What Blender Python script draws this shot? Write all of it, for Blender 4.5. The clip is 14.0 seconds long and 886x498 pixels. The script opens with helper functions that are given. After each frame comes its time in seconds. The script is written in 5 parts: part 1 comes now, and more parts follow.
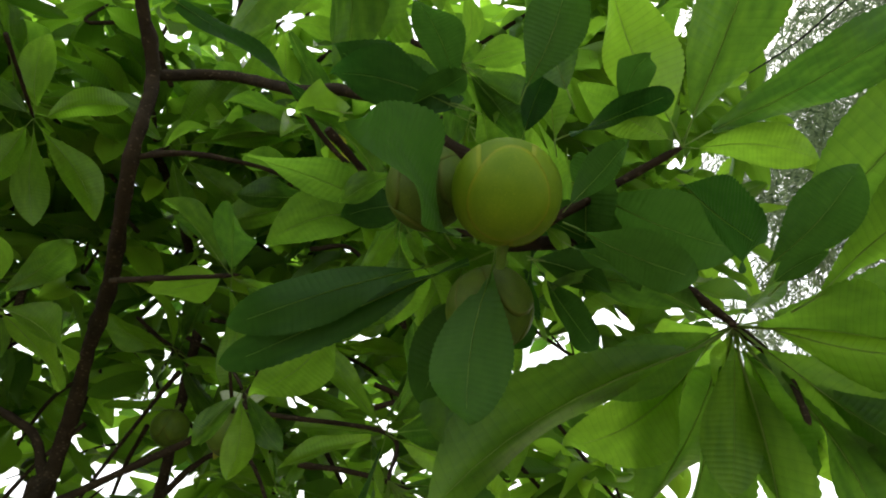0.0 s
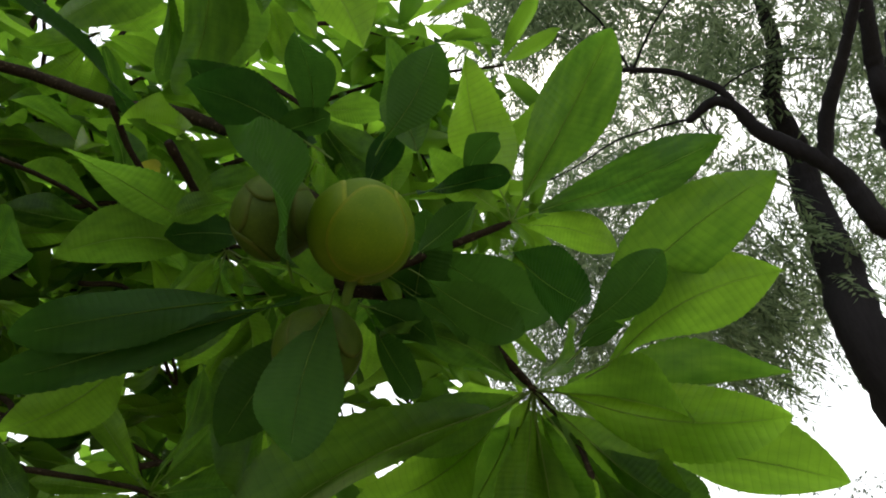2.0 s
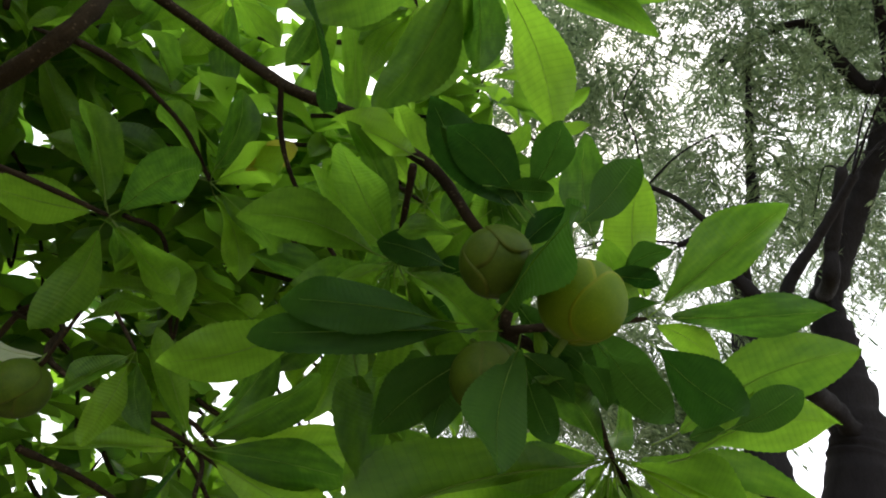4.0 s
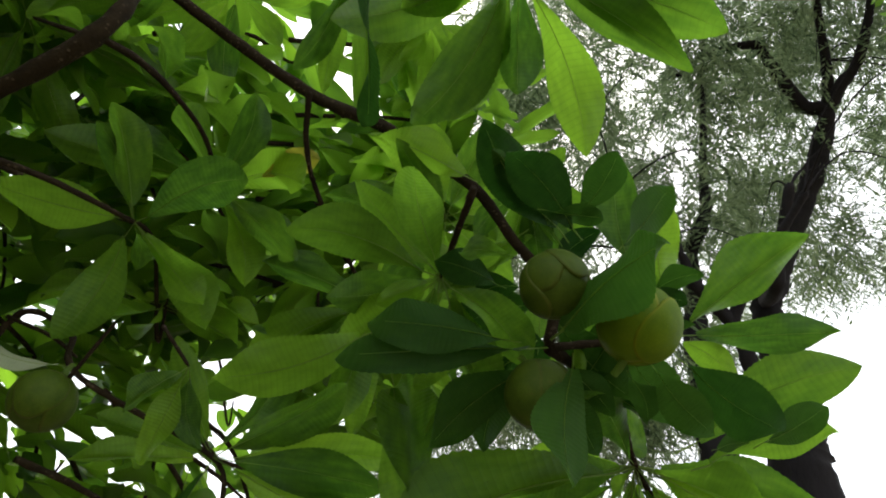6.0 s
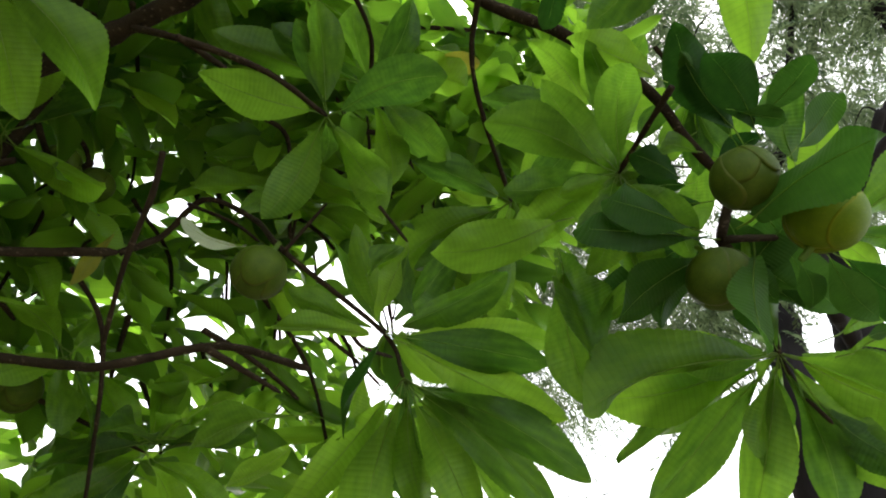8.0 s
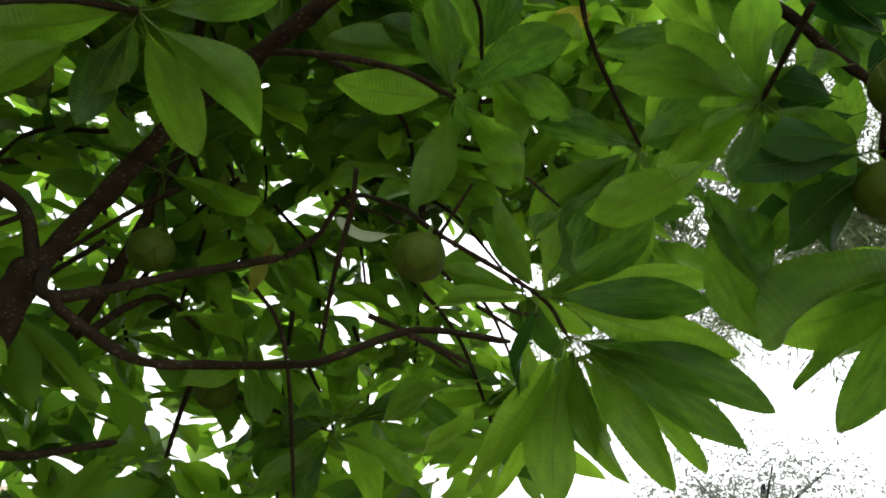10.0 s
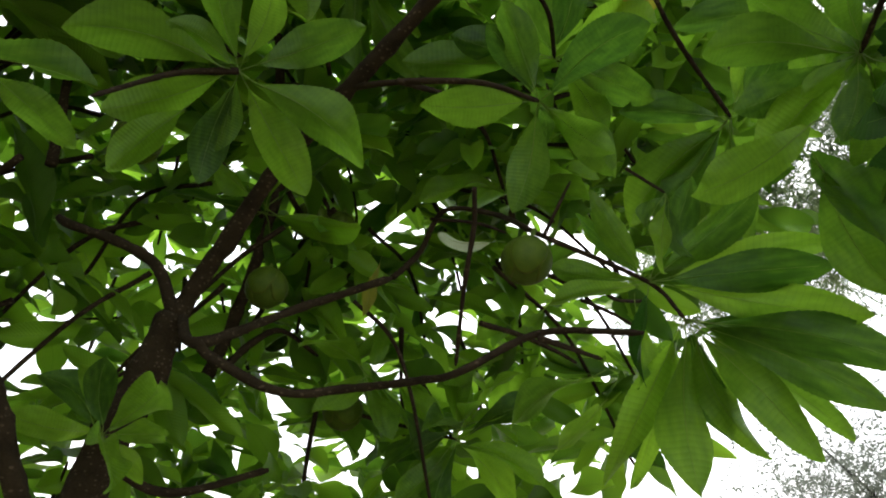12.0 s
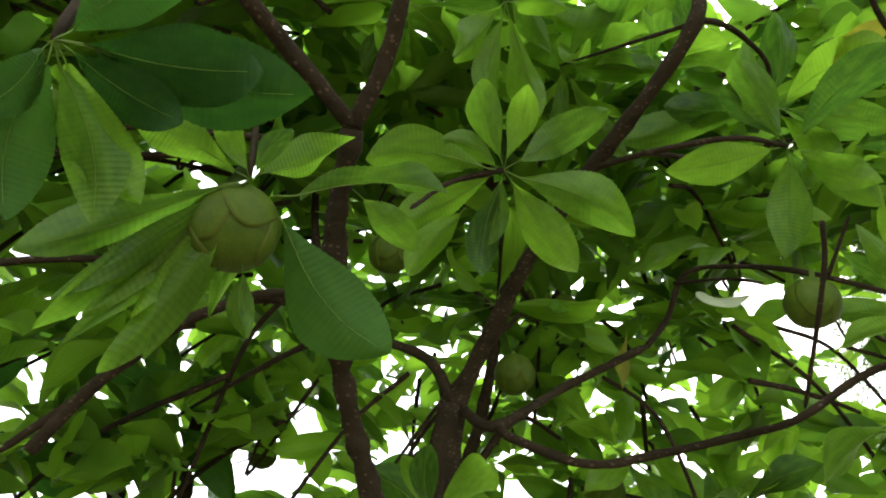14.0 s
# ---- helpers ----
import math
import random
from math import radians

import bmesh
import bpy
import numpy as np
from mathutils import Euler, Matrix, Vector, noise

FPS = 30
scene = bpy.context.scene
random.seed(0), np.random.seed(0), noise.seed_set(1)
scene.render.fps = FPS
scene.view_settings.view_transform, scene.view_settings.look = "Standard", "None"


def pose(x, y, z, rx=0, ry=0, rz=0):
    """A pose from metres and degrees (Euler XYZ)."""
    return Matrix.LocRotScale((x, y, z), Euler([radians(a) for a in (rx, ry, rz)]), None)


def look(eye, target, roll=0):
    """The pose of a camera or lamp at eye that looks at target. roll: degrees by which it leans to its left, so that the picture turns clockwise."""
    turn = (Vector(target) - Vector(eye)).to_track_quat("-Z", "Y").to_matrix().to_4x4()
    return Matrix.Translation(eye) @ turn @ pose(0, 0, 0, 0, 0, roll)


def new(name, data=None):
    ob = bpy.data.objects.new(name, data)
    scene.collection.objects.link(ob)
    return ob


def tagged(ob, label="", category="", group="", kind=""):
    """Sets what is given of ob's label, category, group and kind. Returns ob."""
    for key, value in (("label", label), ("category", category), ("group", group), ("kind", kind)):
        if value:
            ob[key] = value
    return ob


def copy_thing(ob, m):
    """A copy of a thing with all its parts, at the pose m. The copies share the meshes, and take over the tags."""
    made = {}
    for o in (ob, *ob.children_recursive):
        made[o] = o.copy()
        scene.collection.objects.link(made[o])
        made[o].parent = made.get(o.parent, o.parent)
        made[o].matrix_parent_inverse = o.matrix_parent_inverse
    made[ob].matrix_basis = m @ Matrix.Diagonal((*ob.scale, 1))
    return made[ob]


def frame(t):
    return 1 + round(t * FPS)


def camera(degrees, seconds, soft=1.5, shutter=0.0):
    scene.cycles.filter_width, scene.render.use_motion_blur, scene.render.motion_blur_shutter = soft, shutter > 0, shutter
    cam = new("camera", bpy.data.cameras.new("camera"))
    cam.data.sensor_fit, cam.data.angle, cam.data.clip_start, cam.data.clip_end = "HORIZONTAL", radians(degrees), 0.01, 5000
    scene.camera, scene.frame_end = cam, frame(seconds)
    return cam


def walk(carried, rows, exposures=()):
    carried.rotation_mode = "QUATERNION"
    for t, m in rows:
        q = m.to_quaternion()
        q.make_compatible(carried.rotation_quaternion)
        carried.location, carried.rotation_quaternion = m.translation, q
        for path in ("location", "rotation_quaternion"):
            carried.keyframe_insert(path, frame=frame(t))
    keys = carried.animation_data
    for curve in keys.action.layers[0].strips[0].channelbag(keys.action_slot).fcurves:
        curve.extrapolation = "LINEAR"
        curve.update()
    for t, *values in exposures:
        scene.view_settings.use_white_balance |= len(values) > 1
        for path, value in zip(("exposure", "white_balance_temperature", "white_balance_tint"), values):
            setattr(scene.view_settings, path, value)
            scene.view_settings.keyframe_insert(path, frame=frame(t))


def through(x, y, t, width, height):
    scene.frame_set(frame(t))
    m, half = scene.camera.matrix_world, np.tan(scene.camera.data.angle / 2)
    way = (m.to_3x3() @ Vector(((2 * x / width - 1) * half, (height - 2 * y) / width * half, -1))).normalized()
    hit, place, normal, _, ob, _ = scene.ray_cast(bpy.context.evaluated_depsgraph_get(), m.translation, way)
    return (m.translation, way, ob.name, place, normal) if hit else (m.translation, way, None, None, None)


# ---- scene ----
cam = camera(68.6, 14.0, 2.0)
PATH = [
    (0.0, pose(0.000, 0.000, 1.550, 113.87, -5.22, -3.34)),
    (0.5, pose(-0.020, 0.006, 1.552, 114.46, -6.74, -8.64)),
    (1.0, pose(-0.037, 0.007, 1.543, 113.67, -6.03, -11.84)),
    (1.5, pose(-0.048, 0.015, 1.543, 115.60, -4.92, -16.44)),
    (2.0, pose(-0.059, 0.020, 1.505, 122.70, -2.95, -24.63)),
    (2.5, pose(-0.152, 0.074, 1.474, 125.57, -1.14, -29.44)),
    (3.0, pose(-0.247, 0.082, 1.451, 128.25, -7.27, -34.92)),
    (3.2, pose(-0.276, 0.085, 1.441, 128.92, -10.56, -37.29)),
    (5.5, pose(-0.509, 0.157, 1.410, 124.90, -11.49, -46.14)),
    (6.0, pose(-0.517, 0.182, 1.401, 128.21, -10.08, -48.70)),
    (6.5, pose(-0.517, 0.193, 1.385, 133.05, -9.45, -56.83)),
    (7.0, pose(-0.534, 0.211, 1.359, 130.87, -10.65, -59.11)),
    (7.5, pose(-0.609, 0.251, 1.318, 124.96, -10.19, -53.39)),
    (8.0, pose(-0.678, 0.309, 1.269, 121.76, -12.80, -47.92)),
    (8.5, pose(-0.717, 0.322, 1.267, 120.16, -11.94, -43.88)),
    (11.0, pose(-0.778, 0.325, 1.240, 113.89, -6.52, -30.52)),
    (11.5, pose(-0.790, 0.316, 1.239, 114.29, -4.53, -28.01)),
    (12.0, pose(-0.821, 0.322, 1.242, 114.62, -4.60, -25.96)),
    (12.5, pose(-0.873, 0.302, 1.249, 112.78, -2.64, -21.75)),
    (13.0, pose(-0.917, 0.292, 1.238, 114.09, -1.15, -14.50)),
    (13.5, pose(-0.971, 0.329, 1.193, 117.90, -1.08, -12.50)),
    (14.0, pose(-1.042, 0.361, 1.171, 122.21, -2.67, -11.51)),
]
walk(cam, PATH, [(0.0, 1.05), (1.5, 1.12), (2.0, 0.52), (3.0, 0.88), (5.5, 0.85), (6.0, 0.70), (6.5, 0.08), (7.2, 0.05), (7.6, 0.40), (8.0, 1.25), (8.7, 1.08), (11.0, 0.93), (12.5, 1.18), (13.0, 1.52), (13.5, 1.65), (14.0, 1.80)])
SKY = 0.12
CANOPY_SHOOTS = 780
HANGING_SHOOTS = 120

# ---- light ----
world = bpy.data.worlds.new("overcast_sky")
scene.world = world
world.use_nodes = True
wn, wl = world.node_tree.nodes, world.node_tree.links
sky = wn.new("ShaderNodeTexSky")
sky.sky_type, sky.sun_disc = "NISHITA", False
sky.sun_elevation, sky.sun_rotation = radians(52), radians(40)
sky.air_density, sky.dust_density, sky.ozone_density = 1.0, 4.0, 0.6
veil = wn.new("ShaderNodeMix")
veil.data_type = "RGBA"
veil.inputs["Factor"].default_value = 0.75
veil.inputs["B"].default_value = (13.0, 13.3, 13.6, 1)
wl.new(sky.outputs["Color"], veil.inputs["A"])
background = wn["Background"]
background.inputs["Strength"].default_value = SKY
wl.new(veil.outputs["Result"], background.inputs["Color"])

sun = new("sun", bpy.data.lights.new("sun", "SUN"))
sun.data.energy, sun.data.angle, sun.data.color = 1.5, radians(20), (1.0, 0.96, 0.9)
sun.matrix_world = look((6, 7, 14), (0, 0, 0))


# ---- materials ----
def material(name):
    m = bpy.data.materials.new(name)
    m.use_nodes = True
    m.node_tree.nodes.clear()
    return m, m.node_tree.nodes, m.node_tree.links


def node(nodes, kind, **values):
    n = nodes.new(kind)
    for key, value in values.items():
        n.inputs[key].default_value = value
    return n


def calc(nodes, links, op, a, b=None):
    n = nodes.new("ShaderNodeMath")
    n.operation = op
    for k, v in enumerate((a, b)):
        if v is None:
            continue
        if isinstance(v, (int, float)):
            n.inputs[k].default_value = v
        else:
            links.new(v, n.inputs[k])
    return n.outputs[0]


def blend(nodes, links, factor, a, b):
    n = nodes.new("ShaderNodeMix")
    n.data_type = "RGBA"
    for socket, v in (("Factor", factor), ("A", a), ("B", b)):
        if isinstance(v, (int, float)):
            n.inputs[socket].default_value = v
        elif isinstance(v, tuple):
            n.inputs[socket].default_value = (*v, 1)
        else:
            links.new(v, n.inputs[socket])
    return n.outputs["Result"]


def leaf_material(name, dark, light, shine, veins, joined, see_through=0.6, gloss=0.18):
    """A living leaf: waxy face, light coming through the blade, paler veins, a few brown flecks."""
    m, n, l = material(name)
    if joined:
        chance = n.new("ShaderNodeNewGeometry").outputs["Random Per Island"]
    else:
        chance = n.new("ShaderNodeObjectInfo").outputs["Random"]
    uv = n.new("ShaderNodeUVMap")
    split = n.new("ShaderNodeSeparateXYZ")
    l.new(uv.outputs["UV"], split.inputs[0])
    along, across = split.outputs[0], calc(n, l, "ABSOLUTE", calc(n, l, "SUBTRACT", split.outputs[1], 0.5))
    slanted = calc(n, l, "SUBTRACT", along, calc(n, l, "MULTIPLY", across, 0.22 if joined else 0.0))
    wave = calc(n, l, "ABSOLUTE", calc(n, l, "SINE", calc(n, l, "MULTIPLY", slanted, 3.14159 * veins)))
    vein = calc(n, l, "LESS_THAN", wave, 0.16)
    midrib = calc(n, l, "LESS_THAN", across, 0.016)
    lines = calc(n, l, "MAXIMUM", vein, midrib)
    grain = node(n, "ShaderNodeTexNoise", Scale=38.0, Detail=4.0, Roughness=0.6)
    patch = node(n, "ShaderNodeTexNoise", Scale=7.0, Detail=3.0)
    coords = n.new("ShaderNodeTexCoord")
    for t in (grain, patch):
        l.new(coords.outputs["Object"], t.inputs["Vector"])
    tone = calc(n, l, "ADD", calc(n, l, "MULTIPLY", chance, 0.9), calc(n, l, "MULTIPLY", calc(n, l, "SUBTRACT", patch.outputs["Fac"], 0.42), 0.75))
    face = blend(n, l, tone, dark, light)
    face = blend(n, l, calc(n, l, "MULTIPLY", lines, 0.14), face, tuple(min(1, c * 1.5 + 0.02) for c in light))
    fleck = calc(n, l, "GREATER_THAN", grain.outputs["Fac"], 0.712)
    face = blend(n, l, calc(n, l, "MULTIPLY", fleck, 0.5), face, (0.05, 0.035, 0.012))
    through = blend(n, l, tone, tuple(c * 2.8 for c in dark), tuple(c * 3.2 for c in light))
    through = blend(n, l, calc(n, l, "MULTIPLY", lines, 0.22), through, tuple(c * 0.8 for c in dark))
    through = blend(n, l, calc(n, l, "MULTIPLY", fleck, 0.5), through, (0.05, 0.04, 0.01))
    bump = node(n, "ShaderNodeBump", Strength=0.22, Distance=0.002)
    l.new(calc(n, l, "ADD", wave, calc(n, l, "MULTIPLY", grain.outputs["Fac"], 0.5)), bump.inputs["Height"])
    skin = node(n, "ShaderNodeBsdfPrincipled", Roughness=shine)
    skin.inputs["Specular IOR Level"].default_value = gloss
    l.new(face, skin.inputs["Base Color"])
    l.new(bump.outputs["Normal"], skin.inputs["Normal"])
    glow = n.new("ShaderNodeBsdfTranslucent")
    l.new(through, glow.inputs["Color"])
    l.new(bump.outputs["Normal"], glow.inputs["Normal"])
    mix = node(n, "ShaderNodeMixShader", Fac=see_through)
    l.new(skin.outputs[0], mix.inputs[1])
    l.new(glow.outputs[0], mix.inputs[2])
    out = n.new("ShaderNodeOutputMaterial")
    l.new(mix.outputs[0], out.inputs["Surface"])
    return m


def plain_material(name, one, two, scale, rough, relief=0.3, stretch=(1, 1, 1), spots=None, gloss=0.12, dots_per=6, dots=0.6):
    """A solid surface with two-scale mottling and fine relief."""
    m, n, l = material(name)
    coords = n.new("ShaderNodeTexCoord")
    mapping = n.new("ShaderNodeMapping")
    mapping.inputs["Scale"].default_value = stretch
    l.new(coords.outputs["Object"], mapping.inputs["Vector"])
    coarse = node(n, "ShaderNodeTexNoise", Scale=scale, Detail=4.0, Roughness=0.6)
    fine = node(n, "ShaderNodeTexNoise", Scale=scale * 9, Detail=5.0, Roughness=0.65)
    for t in (coarse, fine):
        l.new(mapping.outputs[0], t.inputs["Vector"])
    tone = calc(n, l, "ADD", calc(n, l, "MULTIPLY", coarse.outputs["Fac"], 0.9), calc(n, l, "MULTIPLY", calc(n, l, "SUBTRACT", fine.outputs["Fac"], 0.5), 0.7))
    colour = blend(n, l, tone, one, two)
    if spots:
        cells = node(n, "ShaderNodeTexVoronoi", Scale=scale * dots_per)
        l.new(mapping.outputs[0], cells.inputs["Vector"])
        colour = blend(n, l, calc(n, l, "MULTIPLY", calc(n, l, "LESS_THAN", cells.outputs["Distance"], calc(n, l, "MULTIPLY", coarse.outputs["Fac"], 0.42)), dots), colour, spots)
    bump = node(n, "ShaderNodeBump", Strength=relief, Distance=0.004)
    l.new(calc(n, l, "ADD", coarse.outputs["Fac"], fine.outputs["Fac"]), bump.inputs["Height"])
    skin = node(n, "ShaderNodeBsdfPrincipled", Roughness=rough)
    skin.inputs["Specular IOR Level"].default_value = gloss
    l.new(colour, skin.inputs["Base Color"])
    l.new(bump.outputs["Normal"], skin.inputs["Normal"])
    out = n.new("ShaderNodeOutputMaterial")
    l.new(skin.outputs[0], out.inputs["Surface"])
    return m


DARK, LIGHT = (0.019, 0.053, 0.005), (0.088, 0.172, 0.010)
leaf_skin = leaf_material("broad_leaf", DARK, LIGHT, 0.38, 25, False, 0.6, 0.20)
canopy_skin = leaf_material("canopy_leaf", DARK, LIGHT, 0.40, 24, True, 0.6, 0.20)
# darker copy of broad_leaf: shade on the crowded leaves is put into its colour
shaded_skin = leaf_material("shaded_leaf", (0.006, 0.027, 0.003), (0.022, 0.060, 0.006), 0.48, 25, False, 0.36, 0.07)
pale_skin = leaf_material("silvery_leaf", (0.16, 0.20, 0.13), (0.24, 0.28, 0.19), 0.5, 25, False, 0.4)
yellow_skin = leaf_material("ageing_leaf", (0.075, 0.095, 0.008), (0.125, 0.125, 0.012), 0.5, 25, False)
feather_skin = leaf_material("feathery_leaf", (0.024, 0.042, 0.020), (0.11, 0.145, 0.072), 0.55, 3, True, 0.45)
small_skin = leaf_material("small_leaf", (0.035, 0.08, 0.012), (0.09, 0.17, 0.022), 0.5, 14, True, 0.5)
# greyed leaf colours paint in the haze of distance
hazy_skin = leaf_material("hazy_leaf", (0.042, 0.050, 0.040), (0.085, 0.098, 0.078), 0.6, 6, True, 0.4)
rib_skin = leaf_material("leaf_stalk", (0.05, 0.09, 0.012), (0.10, 0.15, 0.03), 0.5, 3, True, 0.55, 0.15)
bark = plain_material("scarred_bark", (0.002, 0.0018, 0.0011), (0.036, 0.026, 0.013), 28, 0.9, 1.0, (1, 1, 1.6), (0.085, 0.066, 0.042), 0.07, 3.1, 0.5)
dark_bark = plain_material("rough_bark", (0.005, 0.0046, 0.0055), (0.019, 0.017, 0.018), 9, 0.95, 1.0, (1, 1, 0.25))
RIPENING = (
    plain_material("fruit_rind", (0.030, 0.066, 0.002), (0.072, 0.112, 0.003), 3.0, 0.55, 0.06, (1, 1, 1), (0.070, 0.105, 0.006), 0.07),
    plain_material("fruit_sepal", (0.034, 0.074, 0.002), (0.080, 0.122, 0.003), 2.5, 0.55, 0.06, (1, 1, 1), (0.085, 0.120, 0.006), 0.07),
    plain_material("sepal_border", (0.042, 0.082, 0.002), (0.086, 0.126, 0.003), 3.0, 0.55, 0.06, gloss=0.07),
    plain_material("sepal_rim", (0.060, 0.095, 0.003), (0.125, 0.140, 0.006), 5.0, 0.55, 0.06, gloss=0.07),
)
# greener, mottled skins, darkened so that their colour also carries the fruits' shade
SHADED_GREEN = (
    plain_material("green_rind", (0.014, 0.030, 0.003), (0.046, 0.074, 0.005), 2.2, 0.55, 0.06, (1, 1, 1), (0.050, 0.078, 0.007), 0.08),
    plain_material("green_sepal", (0.012, 0.030, 0.003), (0.056, 0.084, 0.005), 1.9, 0.55, 0.10, (1, 1, 1), (0.048, 0.050, 0.010), 0.08, 3.0, 0.5),
    plain_material("green_sepal_border", (0.013, 0.032, 0.003), (0.055, 0.082, 0.005), 2.2, 0.55, 0.06, gloss=0.08),
    plain_material("green_sepal_rim", (0.018, 0.036, 0.004), (0.062, 0.074, 0.008), 3.0, 0.55, 0.06, gloss=0.08),
)
# out of view; its pale tone is chosen to throw light onto leaf undersides
earth = plain_material("bounce_earth", (0.20, 0.16, 0.10), (0.30, 0.25, 0.16), 1.4, 0.95, 1.0)


# ---- building helpers ----
def mesh_of(name, bm, *skins, smooth=True):
    me = bpy.data.meshes.new(name)
    bm.to_mesh(me)
    bm.free()
    for s in skins:
        me.materials.append(s)
    if smooth:
        me.polygons.foreach_set("use_smooth", [True] * len(me.polygons))
    return me


def part(name, me, parent, label="", at=None):
    """Links a mesh as one object under a thing or a part; it keeps its place in the world."""
    ob = new(name, me)
    ob.parent = parent
    if parent.type == "EMPTY":
        ob.matrix_parent_inverse = Matrix.Translation(parent.location).inverted()
    if at is not None:
        ob.matrix_basis = at
    if label:
        ob["label"] = label
    return ob


def thing(name, place, label, category, group=""):
    ob = new(name)
    ob.location = place
    return tagged(ob, label, category, group)


def smooth_line(points, steps):
    """Points along a soft curve through the given ones."""
    p = [Vector(q) for q in points]
    p = [p[0] * 2 - p[1], *p, p[-1] * 2 - p[-2]]
    line = []
    for k in range(1, len(p) - 2):
        a, b, c, d = p[k - 1 : k + 3]
        for s in range(steps):
            t = s / steps
            line.append(0.5 * (2 * b + (c - a) * t + (2 * a - 5 * b + 4 * c - d) * t * t + (3 * b - a - 3 * c + d) * t**3))
    return [*line, p[-2]]


def tube(points, r0, r1, skin, sides=8, steps=6, knobs=0.10, rings=0.0):
    """A tapered limb along a curve, with an uneven girth, a swollen foot and rounded tip."""
    line = smooth_line(points, steps * 2)
    bm, rows = bmesh.new(), []
    side = None
    for k, p in enumerate(line):
        way = (line[min(k + 1, len(line) - 1)] - line[max(k - 1, 0)]).normalized()
        side = (side - way * side.dot(way)).normalized() if side is not None else way.orthogonal().normalized()
        other = way.cross(side)
        u = k / (len(line) - 1)
        r = (r0 + (r1 - r0) * u) * (1 + knobs * noise.noise(p * 14) + knobs * 1.2 * noise.noise(p * 45)) * (1 + rings * (k % 2))
        if k == len(line) - 1:
            r *= 0.55
        row = []
        for j in range(sides):
            a = 2 * math.pi * j / sides
            rr = r * (1 + knobs * 1.5 * noise.noise(p * 38 + Vector((math.cos(a), math.sin(a), 0)) * 0.9))
            row.append(bm.verts.new(p + (side * math.cos(a) + other * math.sin(a)) * rr))
        rows.append(row)
    for a, b in zip(rows, rows[1:]):
        for j in range(sides):
            bm.faces.new((a[j], a[(j + 1) % sides], b[(j + 1) % sides], b[j]))
    bm.faces.new(rows[0][::-1])
    bm.faces.new(rows[-1])
    return mesh_of("limb", bm, skin)


def leaf_outline(u, broad):
    """Half width of the blade at u of its length."""
    if not 0 < u < 1:
        return 0.0
    swell = math.sin(math.pi * u**broad)
    return 0.5 * (swell**0.98 if u**broad < 0.5 else swell**0.78)


def leaf_mesh(name, rows, cols, skin, rng, stalk=0.14, teeth=True, ribs=0.006, broad=1.15, rod=True):
    """A blade of length and width 1 along +y with a keel, ribs, toothed edge, stalk and midrib."""
    bm = bmesh.new()
    layer = bm.loops.layers.uv.new("UVMap")
    arch, keel, twist, wavy = rng.uniform(-0.02, 0.17), rng.uniform(0.05, 0.42), rng.uniform(-0.8, 0.8), rng.uniform(0.02, 0.08)
    phase, bend, droop = rng.uniform(0, 6), rng.uniform(-0.22, 0.22), rng.uniform(0.0, 0.16)
    spots, grid = {}, []
    for i in range(rows + 1):
        u = i / rows
        half = leaf_outline(0.03 + 0.97 * u if i < rows else 1.0, broad) if i else 0.03
        if teeth and 2 < i < rows - 1:
            half *= 1.0 + (0.020 if i % 2 else -0.014)
        half = max(half, 0.004)
        row = []
        for j in range(-cols, cols + 1):
            v = j / cols
            x = v * half + bend * 4 * u * (1 - u)
            y = stalk + (1 - stalk) * u + 0.11 * abs(v) * u * (1 - u)
            z = arch * 4 * u * (1 - u) + keel * abs(v) * half + twist * v * half * (u - 0.5)
            z += wavy * math.sin(9 * u + phase + (2 if v > 0 else 0)) * abs(v) ** 2 - droop * max(0, u - 0.55) ** 2 * 2
            if 0 < i < rows and j:
                z += ribs * (1 if i % 2 else -1) * (0.4 + 0.6 * abs(v)) * half
            w = bm.verts.new((x, y, z))
            spots[w] = (u, 0.5 + 0.5 * v)
            row.append(w)
        grid.append(row)
    for a, b in zip(grid, grid[1:]):
        for j in range(2 * cols):
            bm.faces.new((a[j], a[j + 1], b[j + 1], b[j]))
    for f in bm.faces:
        for loop in f.loops:
            loop[layer].uv = spots[loop.vert]
    # stalk and midrib, a thin three-sided rod under the blade
    rods = []
    for i in range(0, 9 if rod else 0):
        u = i / 8 * 0.92
        y, t = u, max(0, (u - stalk) / (1 - stalk))
        r = 0.014 if u < stalk else 0.010 * (1 - 0.85 * u)
        x, z = bend * 4 * t * (1 - t), arch * 4 * t * (1 - t) - droop * max(0, t - 0.55) ** 2 * 2
        rods.append([bm.verts.new((x + r * dx, y, z - 0.003 + r * dz)) for dx, dz in ((-1, 0.35), (1, 0.35), (0, -1.0))])
    for a, b in zip(rods, rods[1:]):
        for j in range(3):
            f = bm.faces.new((a[j], a[(j + 1) % 3], b[(j + 1) % 3], b[j]))
            f.material_index = 1
    return mesh_of(name, bm, skin, rib_skin)


def leaf_matrix(base, tip, width, turn, slim=0.37):
    """The pose of a leaf from its stalk's foot to its tip; turn: degrees about its length."""
    base, tip = Vector(base), Vector(tip)
    width = min(width, slim * (tip - base).length)
    y = (tip - base).normalized()
    x = y.cross(Vector((0, 0, 1))).normalized()
    z = x.cross(y)
    c, s = math.cos(radians(turn)), math.sin(radians(turn))
    x, z = x * c - z * s, z * c + x * s
    m = Matrix((x, y, z)).transposed().to_4x4()
    m.translation = base
    return m @ Matrix.Diagonal((width, (tip - base).length, (width + (tip - base).length) * 0.5, 1))


